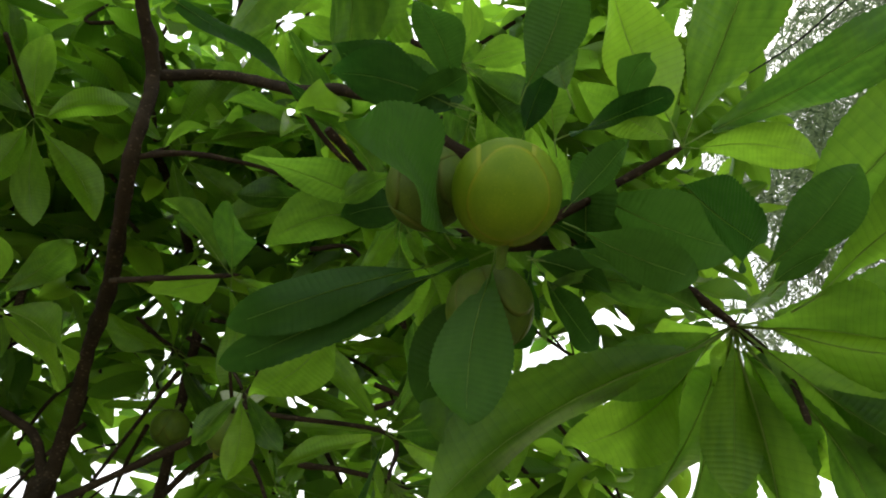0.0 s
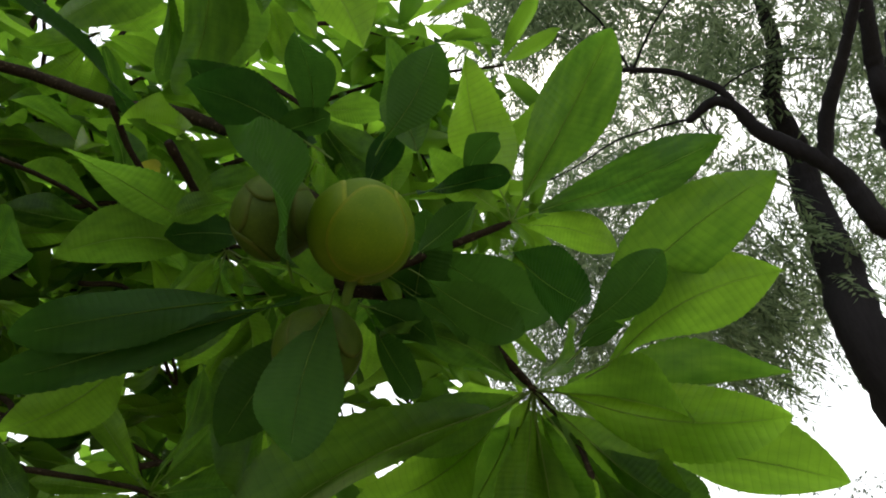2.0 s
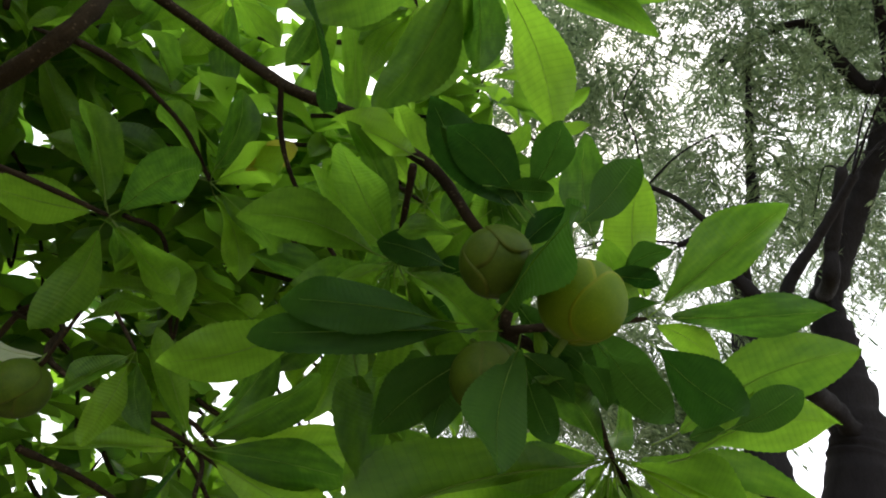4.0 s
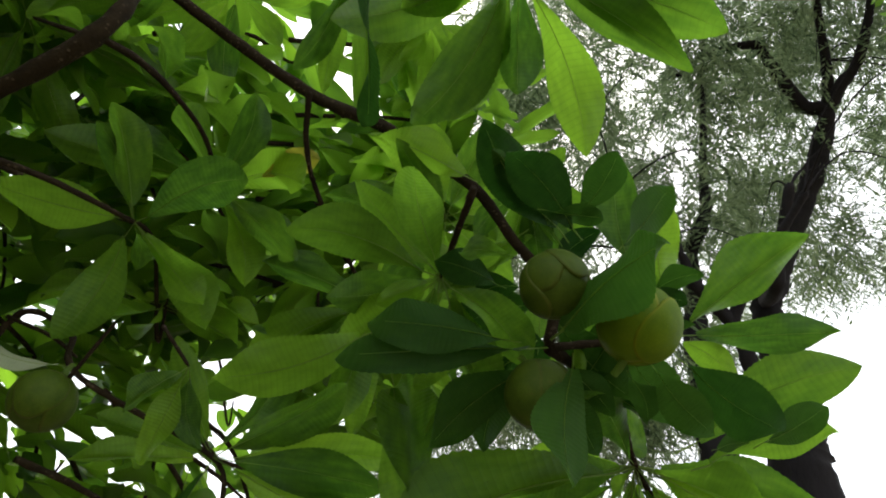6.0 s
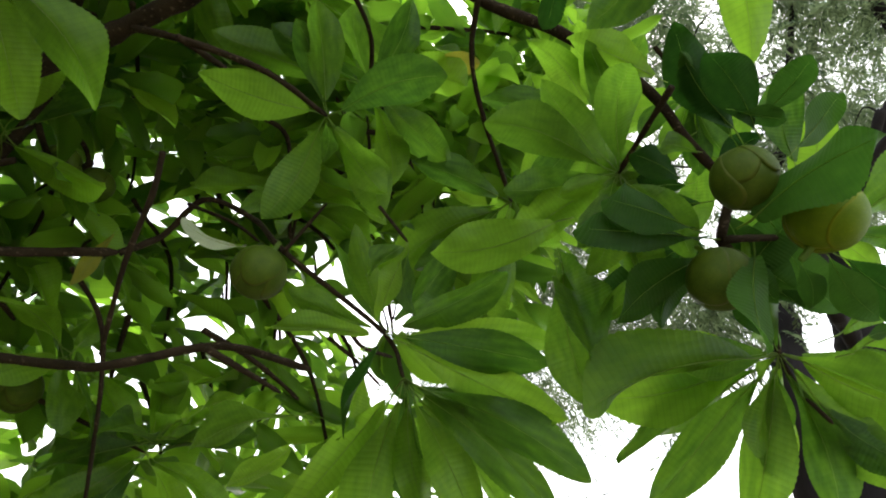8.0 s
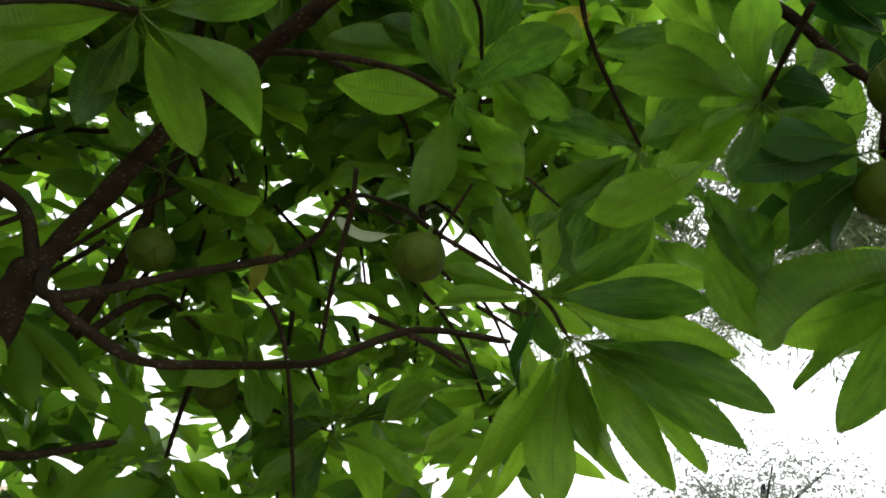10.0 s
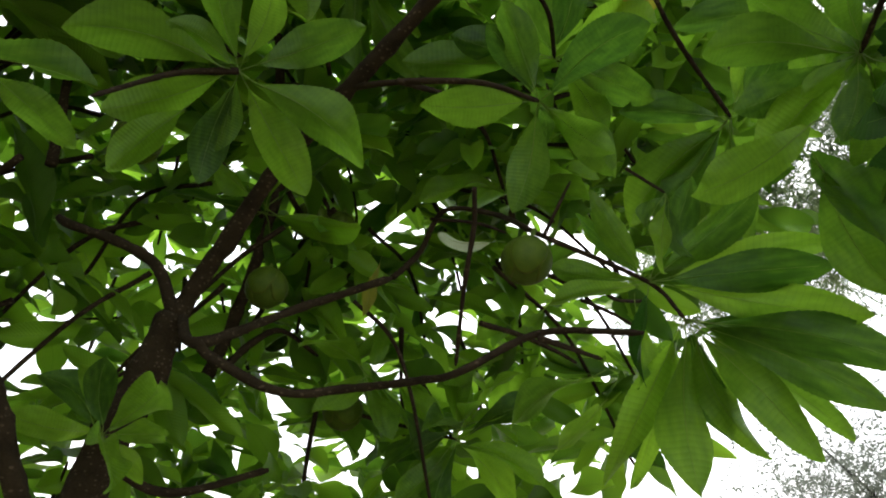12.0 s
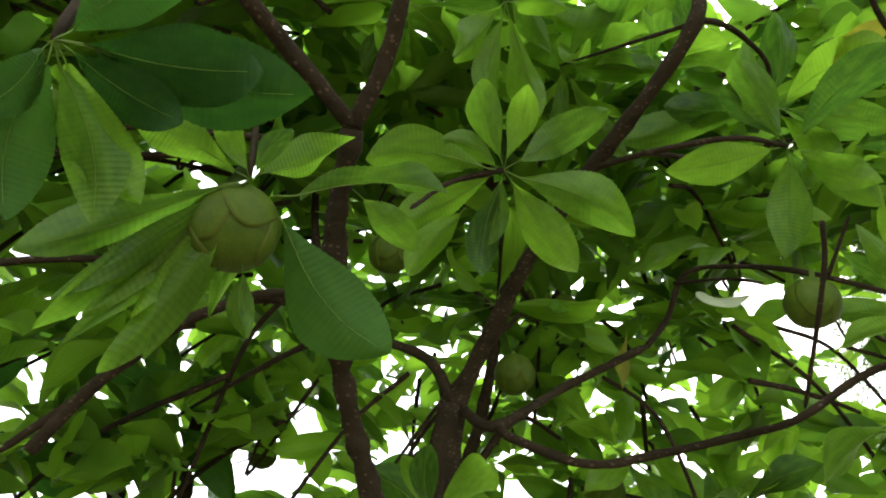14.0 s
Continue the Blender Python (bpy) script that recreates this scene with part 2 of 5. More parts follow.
leaf_rng = random.Random(5)
LEAVES = [leaf_mesh("broad_leaf", 50, 3, leaf_skin, leaf_rng, broad=b) for b in (1.0, 1.1, 1.2, 1.05, 1.15, 1.25, 1.1, 1.2, 1.05, 1.3, 1.15, 1.1)]
SHADED_LEAVES = [leaf_mesh("shaded_leaf", 50, 3, shaded_skin, leaf_rng, broad=b) for b in (1.05, 1.0, 1.2, 1.1)]
YELLOW = leaf_mesh("ageing_leaf", 50, 3, yellow_skin, leaf_rng)
PALE = leaf_mesh("silvery_leaf", 50, 3, pale_skin, leaf_rng)


def leaf(parent, base, tip, width, turn, me=None, slim=0.37):
    return part("leaf", me or LEAVES[leaf_rng.randrange(len(LEAVES))], parent, "", leaf_matrix(base, tip, width, turn, slim))


# a leaf that wears the copy with shade in its colour
def shaded_leaf(parent, base, tip, width, turn):
    return leaf(parent, base, tip, width, turn, SHADED_LEAVES[leaf_rng.randrange(len(SHADED_LEAVES))], 0.45)


def whorl(rng, centre, axis, count, length, width, roll=22):
    """Leaves that stand round a shoot's end: base, tip, width and turn of each."""
    axis = Vector(axis).normalized()
    side = axis.orthogonal().normalized()
    made, start = [], rng.uniform(0, 6.28)
    for k in range(count):
        a = start + k * 2.399 + rng.uniform(-0.25, 0.25)
        out = side * math.cos(a) + axis.cross(side) * math.sin(a)
        way = (out * rng.uniform(0.7, 1.0) + axis * rng.uniform(-0.15, 0.55) + Vector((0, 0, -0.28))).normalized()
        base = Vector(centre) - axis * 0.03 * k / count
        size = length * rng.uniform(0.65, 1.1)
        made.append((base, base + way * size, width * rng.uniform(0.8, 1.15), rng.gauss(0, roll)))
    return made


def joined_leaves(name, rows, template, skin):
    """Many leaves in one mesh."""
    count = len(template.vertices)
    co = np.empty(count * 3)
    template.vertices.foreach_get("co", co)
    co = np.c_[co.reshape(-1, 3), np.ones(count)]
    faces = [tuple(p.vertices) for p in template.polygons]
    kinds = [p.material_index for p in template.polygons]
    uv = np.empty(len(template.loops) * 2)
    template.uv_layers[0].data.foreach_get("uv", uv)
    verts, polys = [], []
    for k, row in enumerate(rows):
        verts.append(co @ np.array(leaf_matrix(*row)).T[:, :3])
        polys += [tuple(v + k * count for v in f) for f in faces]
    me = bpy.data.meshes.new(name)
    me.from_pydata(np.concatenate(verts).tolist(), [], polys)
    me.uv_layers.new(name="UVMap").data.foreach_set("uv", np.tile(uv, len(rows)))
    me.materials.append(skin)
    me.materials.append(rib_skin)
    me.polygons.foreach_set("material_index", kinds * len(rows))
    me.polygons.foreach_set("use_smooth", [True] * len(polys))
    return me


# ---- ground ----
def build_ground():
    bm = bmesh.new()
    rng = random.Random(2)
    bmesh.ops.create_circle(bm, cap_ends=True, segments=48, radius=400)
    me = mesh_of("ground", bm, earth)
    tagged(new("ground", me), "bare earth under the trees, unseen, pale to bounce light up", "ground", kind="structure")


build_ground()

# ---- the fruit tree ----
tree = thing("fruit_tree", (-1.0, 1.75, 0), "broad-leaved fruit tree with ribbed leaves and round green fruits", "tree")
shoot = part("trunk", tube(((-1.000, 1.750, 0.000), (-0.950, 1.700, 0.600), (-0.847, 1.607, 1.334), (-0.822, 1.592, 1.448), (-0.797, 1.559, 1.588)), 0.048, 0.028, bark, 12, 6, 0.16, 0), tree)
shoot = part("limb", tube(((-0.800, 1.581, 1.430), (-0.794, 1.573, 1.500), (-0.780, 1.554, 1.617), (-0.735, 1.471, 1.731), (-0.694, 1.374, 1.836), (-0.623, 1.232, 1.948), (-0.529, 0.987, 2.086), (-0.533, 0.977, 2.259), (-0.550, 0.892, 2.353), (-0.551, 0.797, 2.446)), 0.0185, 0.012, bark, 10, 6, 0.16, 0), tree)
shoot = part("limb", tube(((-0.797, 1.559, 1.588), (-0.846, 1.565, 1.670), (-0.922, 1.587, 1.708), (-1.010, 1.640, 1.739), (-1.044, 1.699, 1.770)), 0.012, 0.008, bark, 10, 6, 0.1, 0), tree)
shoot = part("branch", tube(((-0.782, 1.565, 1.586), (-0.750, 1.427, 1.511), (-0.588, 1.510, 1.629), (-0.416, 1.480, 1.726)), 0.01, 0.008, bark, 10, 6, 0.1, 0), tree)
shoot = part("branch", tube(((-0.410, 1.494, 1.732), (-0.362, 1.480, 1.797), (-0.345, 1.410, 1.870), (-0.289, 1.292, 1.827), (-0.282, 1.134, 1.719), (-0.045, 1.154, 1.703), (-0.029, 1.091, 1.622)), 0.007, 0.0035, bark, 8, 6, 0.1, 0), tree)
leaf(shoot, (-0.029, 1.091, 1.622), (-0.065, 1.267, 1.356), 0.062, 35)
leaf(shoot, (-0.029, 1.091, 1.622), (0.000, 1.266, 1.361), 0.046, 58)
leaf(shoot, (-0.029, 1.091, 1.622), (0.018, 1.131, 1.344), 0.085, -25)
leaf(shoot, (-0.029, 1.091, 1.622), (0.091, 1.123, 1.442), 0.060, -17)
leaf(shoot, (-0.029, 1.091, 1.622), (0.135, 1.095, 1.415), 0.060, -64)
leaf(shoot, (-0.029, 1.091, 1.622), (0.112, 0.982, 1.399), 0.076, -86)
leaf(shoot, (-0.029, 1.091, 1.622), (0.184, 0.973, 1.444), 0.060, -37)
leaf(shoot, (-0.029, 1.091, 1.622), (0.177, 0.899, 1.467), 0.070, -88)
leaf(shoot, (-0.029, 1.091, 1.622), (0.159, 0.843, 1.522), 0.072, -65)
leaf(shoot, (-0.045, 1.154, 1.703), (0.126, 0.873, 1.601), 0.080, -74)
leaf(shoot, (-0.045, 1.154, 1.703), (0.098, 0.899, 1.684), 0.074, -69)
leaf(shoot, (-0.045, 1.154, 1.703), (0.138, 0.913, 1.740), 0.060, -66)
leaf(shoot, (-0.045, 1.154, 1.703), (0.031, 0.965, 1.828), 0.070, -73)
leaf(shoot, (-0.045, 1.154, 1.703), (-0.187, 1.134, 1.840), 0.050, 56)
leaf(shoot, (-0.045, 1.154, 1.703), (-0.181, 1.187, 1.818), 0.042, 31)
leaf(shoot, (-0.045, 1.154, 1.703), (-0.215, 1.219, 1.713), 0.045, 50)
leaf(shoot, (-0.045, 1.154, 1.703), (-0.230, 1.216, 1.633), 0.040, 47)
leaf(shoot, (-0.045, 1.154, 1.703), (-0.018, 1.058, 1.885), 0.060, -64)
leaf(shoot, (-0.029, 1.091, 1.622), (0.157, 1.025, 1.583), 0.065, -69)
shaded_leaf(shoot, (-0.045, 1.154, 1.703), (-0.075, 1.150, 1.510), 0.045, 20)
leaf(shoot, (-0.067, 1.166, 1.680), (-0.049, 1.184, 1.513), 0.030, 44)
leaf(shoot, (-0.093, 1.218, 1.547), (-0.213, 1.336, 1.444), 0.075, 21)
leaf(shoot, (-0.111, 1.193, 1.489), (-0.174, 1.257, 1.402), 0.060, 35)
shoot = part("branch", tube(((-0.755, 1.397, 1.503), (-0.725, 1.394, 1.482), (-0.626, 1.330, 1.436), (-0.530, 1.270, 1.448), (-0.478, 1.140, 1.446), (-0.465, 1.050, 1.442), (-0.386, 0.983, 1.494), (-0.367, 0.820, 1.459)), 0.009, 0.004, bark, 8, 6, 0.1, 0), tree)
shoot = part("twig", tube(((-0.420, 0.932, 1.469), (-0.306, 0.963, 1.472)), 0.004, 0.0025, bark, 8, 6, 0.1, 0.12), tree)
shoot = part("twig", tube(((-0.299, 1.110, 1.705), (-0.301, 1.036, 1.770)), 0.0035, 0.002, bark, 8, 6, 0.1, 0.12), tree)
shoot = part("hanging_stem", tube(((-0.434, 1.664, 1.726), (-0.354, 1.620, 1.649), (-0.291, 1.625, 1.537), (-0.183, 1.706, 1.319)), 0.005, 0.004, bark, 8, 6, 0.1, 0), tree)
shoot = part("hanging_stem", tube(((-0.572, 0.822, 1.566), (-0.556, 0.849, 1.539), (-0.535, 0.904, 1.495), (-0.487, 1.010, 1.440)), 0.003, 0.0025, bark, 8, 6, 0.1, 0), tree)
shoot = part("branch", tube(((-0.623, 1.232, 1.948), (-0.557, 1.131, 1.919), (-0.459, 1.049, 1.901), (-0.340, 1.069, 1.928)), 0.006, 0.004, bark, 8, 6, 0.1, 0), tree)
leaf(shoot, (-0.340, 1.069, 1.928), (-0.516, 1.162, 1.910), 0.075, 37)
leaf(shoot, (-0.340, 1.069, 1.928), (-0.291, 0.857, 1.947), 0.075, -23)
leaf(shoot, (-0.340, 1.069, 1.928), (-0.337, 1.146, 1.752), 0.082, 19)
leaf(shoot, (-0.340, 1.069, 1.928), (-0.167, 1.091, 1.851), 0.080, -33)
leaf(shoot, (-0.340, 1.069, 1.928), (-0.459, 0.998, 2.028), 0.080, 14)
leaf(shoot, (-0.340, 1.069, 1.928), (-0.291, 1.121, 1.891), 0.035, -5)
leaf(shoot, (-0.340, 1.069, 1.928), (-0.202, 1.045, 1.862), 0.070, -31)
leaf(shoot, (-0.340, 1.069, 1.928), (-0.456, 1.052, 2.025), 0.070, 40)
leaf(shoot, (-0.208, 1.078, 2.136), (-0.167, 0.950, 2.150), 0.050, -29, YELLOW)
shoot = part("branch", tube(((-0.539, 0.991, 2.270), (-0.436, 1.047, 2.329), (-0.252, 0.911, 2.214), (-0.164, 0.782, 2.129), (-0.090, 0.708, 2.068), (-0.045, 0.670, 2.030), (0.000, 0.641, 1.969), (0.058, 0.608, 1.910), (0.079, 0.625, 1.838)), 0.011, 0.007, bark, 10, 6, 0.1, 0), tree)
shaded_leaf(shoot, (0.023, 0.580, 1.807), (-0.058, 0.391, 1.818), 0.130, -87)
shaded_leaf(shoot, (0.024, 0.626, 1.816), (-0.194, 0.642, 1.721), 0.060, 90)
shaded_leaf(shoot, (0.079, 0.625, 1.838), (-0.198, 0.672, 1.685), 0.045, 101)
shaded_leaf(shoot, (0.061, 0.574, 1.808), (0.046, 0.558, 1.637), 0.085, 156)
shaded_leaf(shoot, (0.100, 0.619, 1.821), (0.246, 0.570, 1.810), 0.050, -16)
shaded_leaf(shoot, (0.135, 0.576, 1.893), (0.283, 0.534, 1.818), 0.095, -41)
shaded_leaf(shoot, (0.221, 0.520, 1.877), (0.231, 0.400, 1.757), 0.085, -65)
shaded_leaf(shoot, (0.244, 0.441, 1.747), (0.284, 0.367, 1.808), 0.050, -45)
shaded_leaf(shoot, (0.290, 0.508, 1.772), (0.326, 0.474, 1.794), 0.035, -47)
shaded_leaf(shoot, (0.037, 0.575, 1.964), (-0.137, 0.601, 2.059), 0.072, 30)
shaded_leaf(shoot, (0.030, 0.580, 1.955), (-0.109, 0.603, 2.029), 0.050, 42)
shaded_leaf(shoot, (0.011, 0.553, 1.967), (-0.040, 0.459, 2.004), 0.060, -1)
leaf(shoot, (0.062, 0.692, 1.812), (0.050, 0.790, 1.721), 0.055, 34)
leaf(shoot, (-0.106, 0.620, 1.979), (-0.192, 0.733, 2.051), 0.065, 33)
leaf(shoot, (-0.085, 0.760, 1.807), (-0.215, 0.885, 1.702), 0.080, 45)
leaf(shoot, (-0.034, 0.602, 1.903), (-0.105, 0.628, 1.868), 0.070, 38)
leaf(shoot, (0.108, 0.605, 1.861), (0.142, 0.614, 1.826), 0.050, -39)
shaded_leaf(shoot, (0.022, 0.544, 1.945), (-0.124, 0.560, 1.986), 0.070, 30)
shaded_leaf(shoot, (-0.052, 0.563, 1.949), (0.015, 0.511, 1.966), 0.060, -1)
shaded_leaf(shoot, (-0.010, 0.632, 1.878), (-0.105, 0.669, 1.871), 0.050, 58)
shaded_leaf(shoot, (0.078, 0.635, 1.823), (0.007, 0.738, 1.687), 0.075, 40)
shaded_leaf(shoot, (0.081, 0.634, 1.824), (0.069, 0.704, 1.705), 0.075, 28)
shaded_leaf(shoot, (0.106, 0.619, 1.821), (0.168, 0.600, 1.727), 0.045, -34)
shaded_leaf(shoot, (0.099, 0.621, 1.826), (0.181, 0.588, 1.784), 0.060, -42)
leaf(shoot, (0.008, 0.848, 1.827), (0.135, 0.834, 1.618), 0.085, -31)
shaded_leaf(shoot, (0.060, 0.655, 1.939), (0.046, 0.765, 1.924), 0.075, 39)
shaded_leaf(shoot, (0.101, 0.641, 1.930), (0.086, 0.793, 1.925), 0.070, 71)
shaded_leaf(shoot, (0.121, 0.676, 1.886), (0.128, 0.841, 1.787), 0.075, 73)
shaded_leaf(shoot, (0.097, 0.699, 1.938), (0.198, 0.748, 1.839), 0.085, 15)
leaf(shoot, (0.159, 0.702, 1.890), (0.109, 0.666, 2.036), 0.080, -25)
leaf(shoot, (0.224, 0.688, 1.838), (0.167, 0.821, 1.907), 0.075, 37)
shaded_leaf(shoot, (0.090, 0.643, 1.982), (0.111, 0.575, 2.043), 0.075, -39)
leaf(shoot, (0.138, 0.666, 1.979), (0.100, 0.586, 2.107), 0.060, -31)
shaded_leaf(shoot, (0.110, 0.500, 1.817), (0.158, 0.464, 1.876), 0.050, -20)
shaded_leaf(shoot, (0.111, 0.505, 1.810), (0.215, 0.474, 1.759), 0.075, -35)
shaded_leaf(shoot, (0.118, 0.534, 1.805), (0.195, 0.548, 1.776), 0.060, -10)
shaded_leaf(shoot, (0.072, 0.629, 1.896), (0.192, 0.564, 1.808), 0.085, -32)
shaded_leaf(shoot, (0.168, 0.645, 1.809), (0.139, 0.530, 1.904), 0.080, -51)
leaf(shoot, (0.126, 0.558, 1.923), (0.152, 0.658, 1.862), 0.070, 51)
shoot = part("twig", tube(((-0.127, 0.602, 1.942), (-0.041, 0.724, 1.907)), 0.005, 0.0035, bark, 8, 6, 0.1, 0.12), tree)
leaf(shoot, (-0.041, 0.724, 1.907), (-0.226, 0.832, 1.903), 0.080, 35)
leaf(shoot, (-0.041, 0.724, 1.907), (-0.187, 0.776, 1.995), 0.070, 28)
leaf(shoot, (-0.041, 0.724, 1.907), (-0.042, 0.907, 1.822), 0.085, 29)
leaf(shoot, (-0.041, 0.724, 1.907), (-0.030, 0.631, 1.923), 0.045, -31)
leaf(shoot, (-0.041, 0.724, 1.907), (-0.056, 0.770, 1.778), 0.050, 55)
leaf(shoot, (-0.041, 0.724, 1.907), (-0.184, 0.706, 2.039), 0.050, 14)
leaf(shoot, (-0.041, 0.724, 1.907), (-0.215, 0.609, 1.903), 0.060, 12)
leaf(shoot, (-0.041, 0.724, 1.907), (-0.082, 0.794, 1.858), 0.050, 57)
leaf(shoot, (-0.041, 0.724, 1.907), (0.035, 0.801, 1.791), 0.075, 40)
leaf(shoot, (-0.041, 0.724, 1.907), (0.084, 0.751, 1.840), 0.075, 15)
leaf(shoot, (-0.041, 0.724, 1.907), (0.112, 0.678, 1.831), 0.070, -20)
leaf(shoot, (-0.041, 0.724, 1.907), (0.155, 0.755, 1.788), 0.080, 5)
leaf(shoot, (-0.041, 0.724, 1.907), (-0.101, 0.889, 1.891), 0.070, 35)
leaf(shoot, (0.029, 0.640, 2.010), (0.003, 0.790, 1.922), 0.075, 57)
leaf(shoot, (-0.081, 0.783, 2.008), (0.055, 0.733, 1.934), 0.080, -52)
leaf(shoot, (-0.003, 0.785, 1.916), (0.040, 0.689, 2.007), 0.065, -30)
leaf(shoot, (0.082, 0.913, 1.902), (0.030, 0.782, 1.652), 0.085, 30)
shoot = part("twig", tube(((-0.254, 0.893, 2.197), (-0.202, 0.938, 2.143), (-0.118, 0.972, 2.091), (0.070, 1.032, 2.034)), 0.005, 0.004, bark, 8, 6, 0.1, 0.12), tree)
leaf(shoot, (0.070, 1.032, 2.034), (-0.037, 1.218, 1.964), 0.050, 67)
leaf(shoot, (0.070, 1.032, 2.034), (-0.009, 1.240, 1.865), 0.095, 37)
leaf(shoot, (0.070, 1.032, 2.034), (-0.097, 1.158, 2.060), 0.070, 37)
leaf(shoot, (0.070, 1.032, 2.034), (0.102, 1.107, 1.805), 0.075, 19)
leaf(shoot, (0.070, 1.032, 2.034), (0.036, 0.931, 2.148), 0.050, -18)
leaf(shoot, (0.070, 1.032, 2.034), (0.045, 1.158, 1.948), 0.070, 33)
leaf(shoot, (0.070, 1.032, 2.034), (0.005, 1.187, 1.872), 0.080, 42)
leaf(shoot, (0.070, 1.032, 2.034), (0.170, 1.106, 1.822), 0.065, -2)
shoot = part("branch", tube(((-0.527, 0.982, 2.090), (-0.465, 1.000, 2.118), (-0.400, 1.030, 2.135), (-0.315, 1.084, 2.149), (-0.225, 1.193, 2.165)), 0.006, 0.004, bark, 8, 6, 0.1, 0), tree)
leaf(shoot, (-0.225, 1.193, 2.165), (-0.277, 1.068, 2.295), 0.070, -4)
leaf(shoot, (-0.225, 1.193, 2.165), (-0.376, 1.074, 2.172), 0.060, 13)
leaf(shoot, (-0.225, 1.193, 2.165), (-0.172, 0.964, 2.095), 0.085, -32)
leaf(shoot, (-0.225, 1.193, 2.165), (-0.495, 1.358, 2.162), 0.080, 33)
leaf(shoot, (-0.225, 1.193, 2.165), (-0.039, 1.154, 2.091), 0.080, -32)
leaf(shoot, (-0.225, 1.193, 2.165), (-0.080, 1.225, 2.033), 0.070, -25)
leaf(shoot, (-0.225, 1.193, 2.165), (-0.430, 1.261, 2.185), 0.070, 33)
leaf(shoot, (-0.225, 1.193, 2.165), (-0.079, 1.069, 2.039), 0.075, -41)
shoot = part("twig", tube(((0.079, 0.625, 1.838), (0.230, 0.643, 1.867), (0.248, 0.619, 1.823), (0.322, 0.634, 1.778), (0.361, 0.618, 1.730), (0.352, 0.574, 1.671)), 0.0075, 0.003, bark, 8, 6, 0.1, 0.12), tree)
leaf(shoot, (0.322, 0.634, 1.778), (0.025, 0.793, 1.577), 0.100, 43)
leaf(shoot, (0.322, 0.634, 1.778), (0.170, 0.719, 1.712), 0.080, 61)
leaf(shoot, (0.322, 0.634, 1.778), (0.297, 0.885, 1.592), 0.090, 18)
leaf(shoot, (0.322, 0.634, 1.778), (0.392, 0.713, 1.505), 0.085, 43)
leaf(shoot, (0.322, 0.634, 1.778), (0.426, 0.505, 1.598), 0.085, -61)
leaf(shoot, (0.322, 0.634, 1.778), (0.421, 0.592, 1.546), 0.070, -22)
leaf(shoot, (0.322, 0.634, 1.778), (0.324, 0.673, 1.610), 0.070, 1)
leaf(shoot, (0.322, 0.634, 1.778), (0.333, 0.839, 1.530), 0.080, 65)
leaf(shoot, (0.368, 0.617, 1.729), (0.405, 0.475, 1.623), 0.100, -91)
leaf(shoot, (0.322, 0.634, 1.778), (0.408, 0.480, 1.718), 0.070, -24)
leaf(shoot, (0.370, 0.616, 1.729), (0.544, 0.435, 1.675), 0.100, -44)
leaf(shoot, (0.322, 0.634, 1.778), (0.463, 0.415, 1.712), 0.080, -75)
leaf(shoot, (0.322, 0.634, 1.778), (0.526, 0.447, 1.786), 0.075, -30)
leaf(shoot, (0.322, 0.634, 1.778), (0.123, 0.609, 1.792), 0.060, 22)
leaf(shoot, (0.322, 0.634, 1.778), (0.428, 0.701, 1.926), 0.050, 152)
leaf(shoot, (0.322, 0.634, 1.778), (0.310, 0.665, 1.718), 0.060, 19)
leaf(shoot, (0.322, 0.634, 1.778), (0.382, 0.674, 1.604), 0.085, -19)
leaf(shoot, (0.322, 0.634, 1.778), (0.436, 0.662, 1.632), 0.075, -58)
leaf(shoot, (0.322, 0.634, 1.778), (0.222, 0.907, 1.679), 0.100, 78)
leaf(shoot, (0.322, 0.634, 1.778), (0.298, 0.831, 1.790), 0.085, 44)
shoot = part("twig", tube(((0.079, 0.625, 1.838), (0.231, 0.525, 1.916)), 0.006, 0.004, bark, 8, 6, 0.1, 0.12), tree)
leaf(shoot, (0.231, 0.525, 1.916), (0.235, 0.336, 2.028), 0.085, -29)
leaf(shoot, (0.231, 0.525, 1.916), (0.373, 0.351, 1.962), 0.058, -38)
leaf(shoot, (0.332, 0.580, 1.793), (0.426, 0.342, 1.930), 0.092, -45)
leaf(shoot, (0.340, 0.560, 1.770), (0.482, 0.405, 1.866), 0.085, -45)
leaf(shoot, (0.231, 0.525, 1.916), (0.148, 0.485, 2.100), 0.085, 17)
leaf(shoot, (0.128, 0.535, 1.954), (0.061, 0.517, 2.117), 0.085, 16)
shaded_leaf(shoot, (0.071, 0.527, 1.947), (0.103, 0.465, 2.070), 0.085, -30)
shaded_leaf(shoot, (0.177, 0.536, 1.958), (0.178, 0.455, 1.965), 0.045, -24)
shaded_leaf(shoot, (0.109, 0.544, 1.920), (0.212, 0.495, 1.958), 0.045, 2)
leaf(shoot, (0.231, 0.525, 1.916), (0.336, 0.480, 1.887), 0.050, -40)
leaf(shoot, (0.231, 0.525, 1.916), (0.127, 0.521, 1.976), 0.060, 34)
shoot = part("twig", tube(((-0.300, 0.760, 2.800), (-0.230, 0.600, 2.480), (-0.187, 0.538, 2.320)), 0.007, 0.004, bark, 8, 6, 0.1, 0.12), tree)
leaf(shoot, (-0.187, 0.538, 2.320), (0.051, 0.564, 2.137), 0.078, -11)
leaf(shoot, (-0.187, 0.538, 2.320), (-0.071, 0.605, 2.180), 0.080, 12)
leaf(shoot, (-0.187, 0.538, 2.320), (-0.144, 0.744, 2.131), 0.092, 24)
leaf(shoot, (-0.187, 0.538, 2.320), (-0.100, 0.720, 2.170), 0.075, 8)
leaf(shoot, (-0.187, 0.538, 2.320), (-0.324, 0.756, 2.189), 0.088, 30)
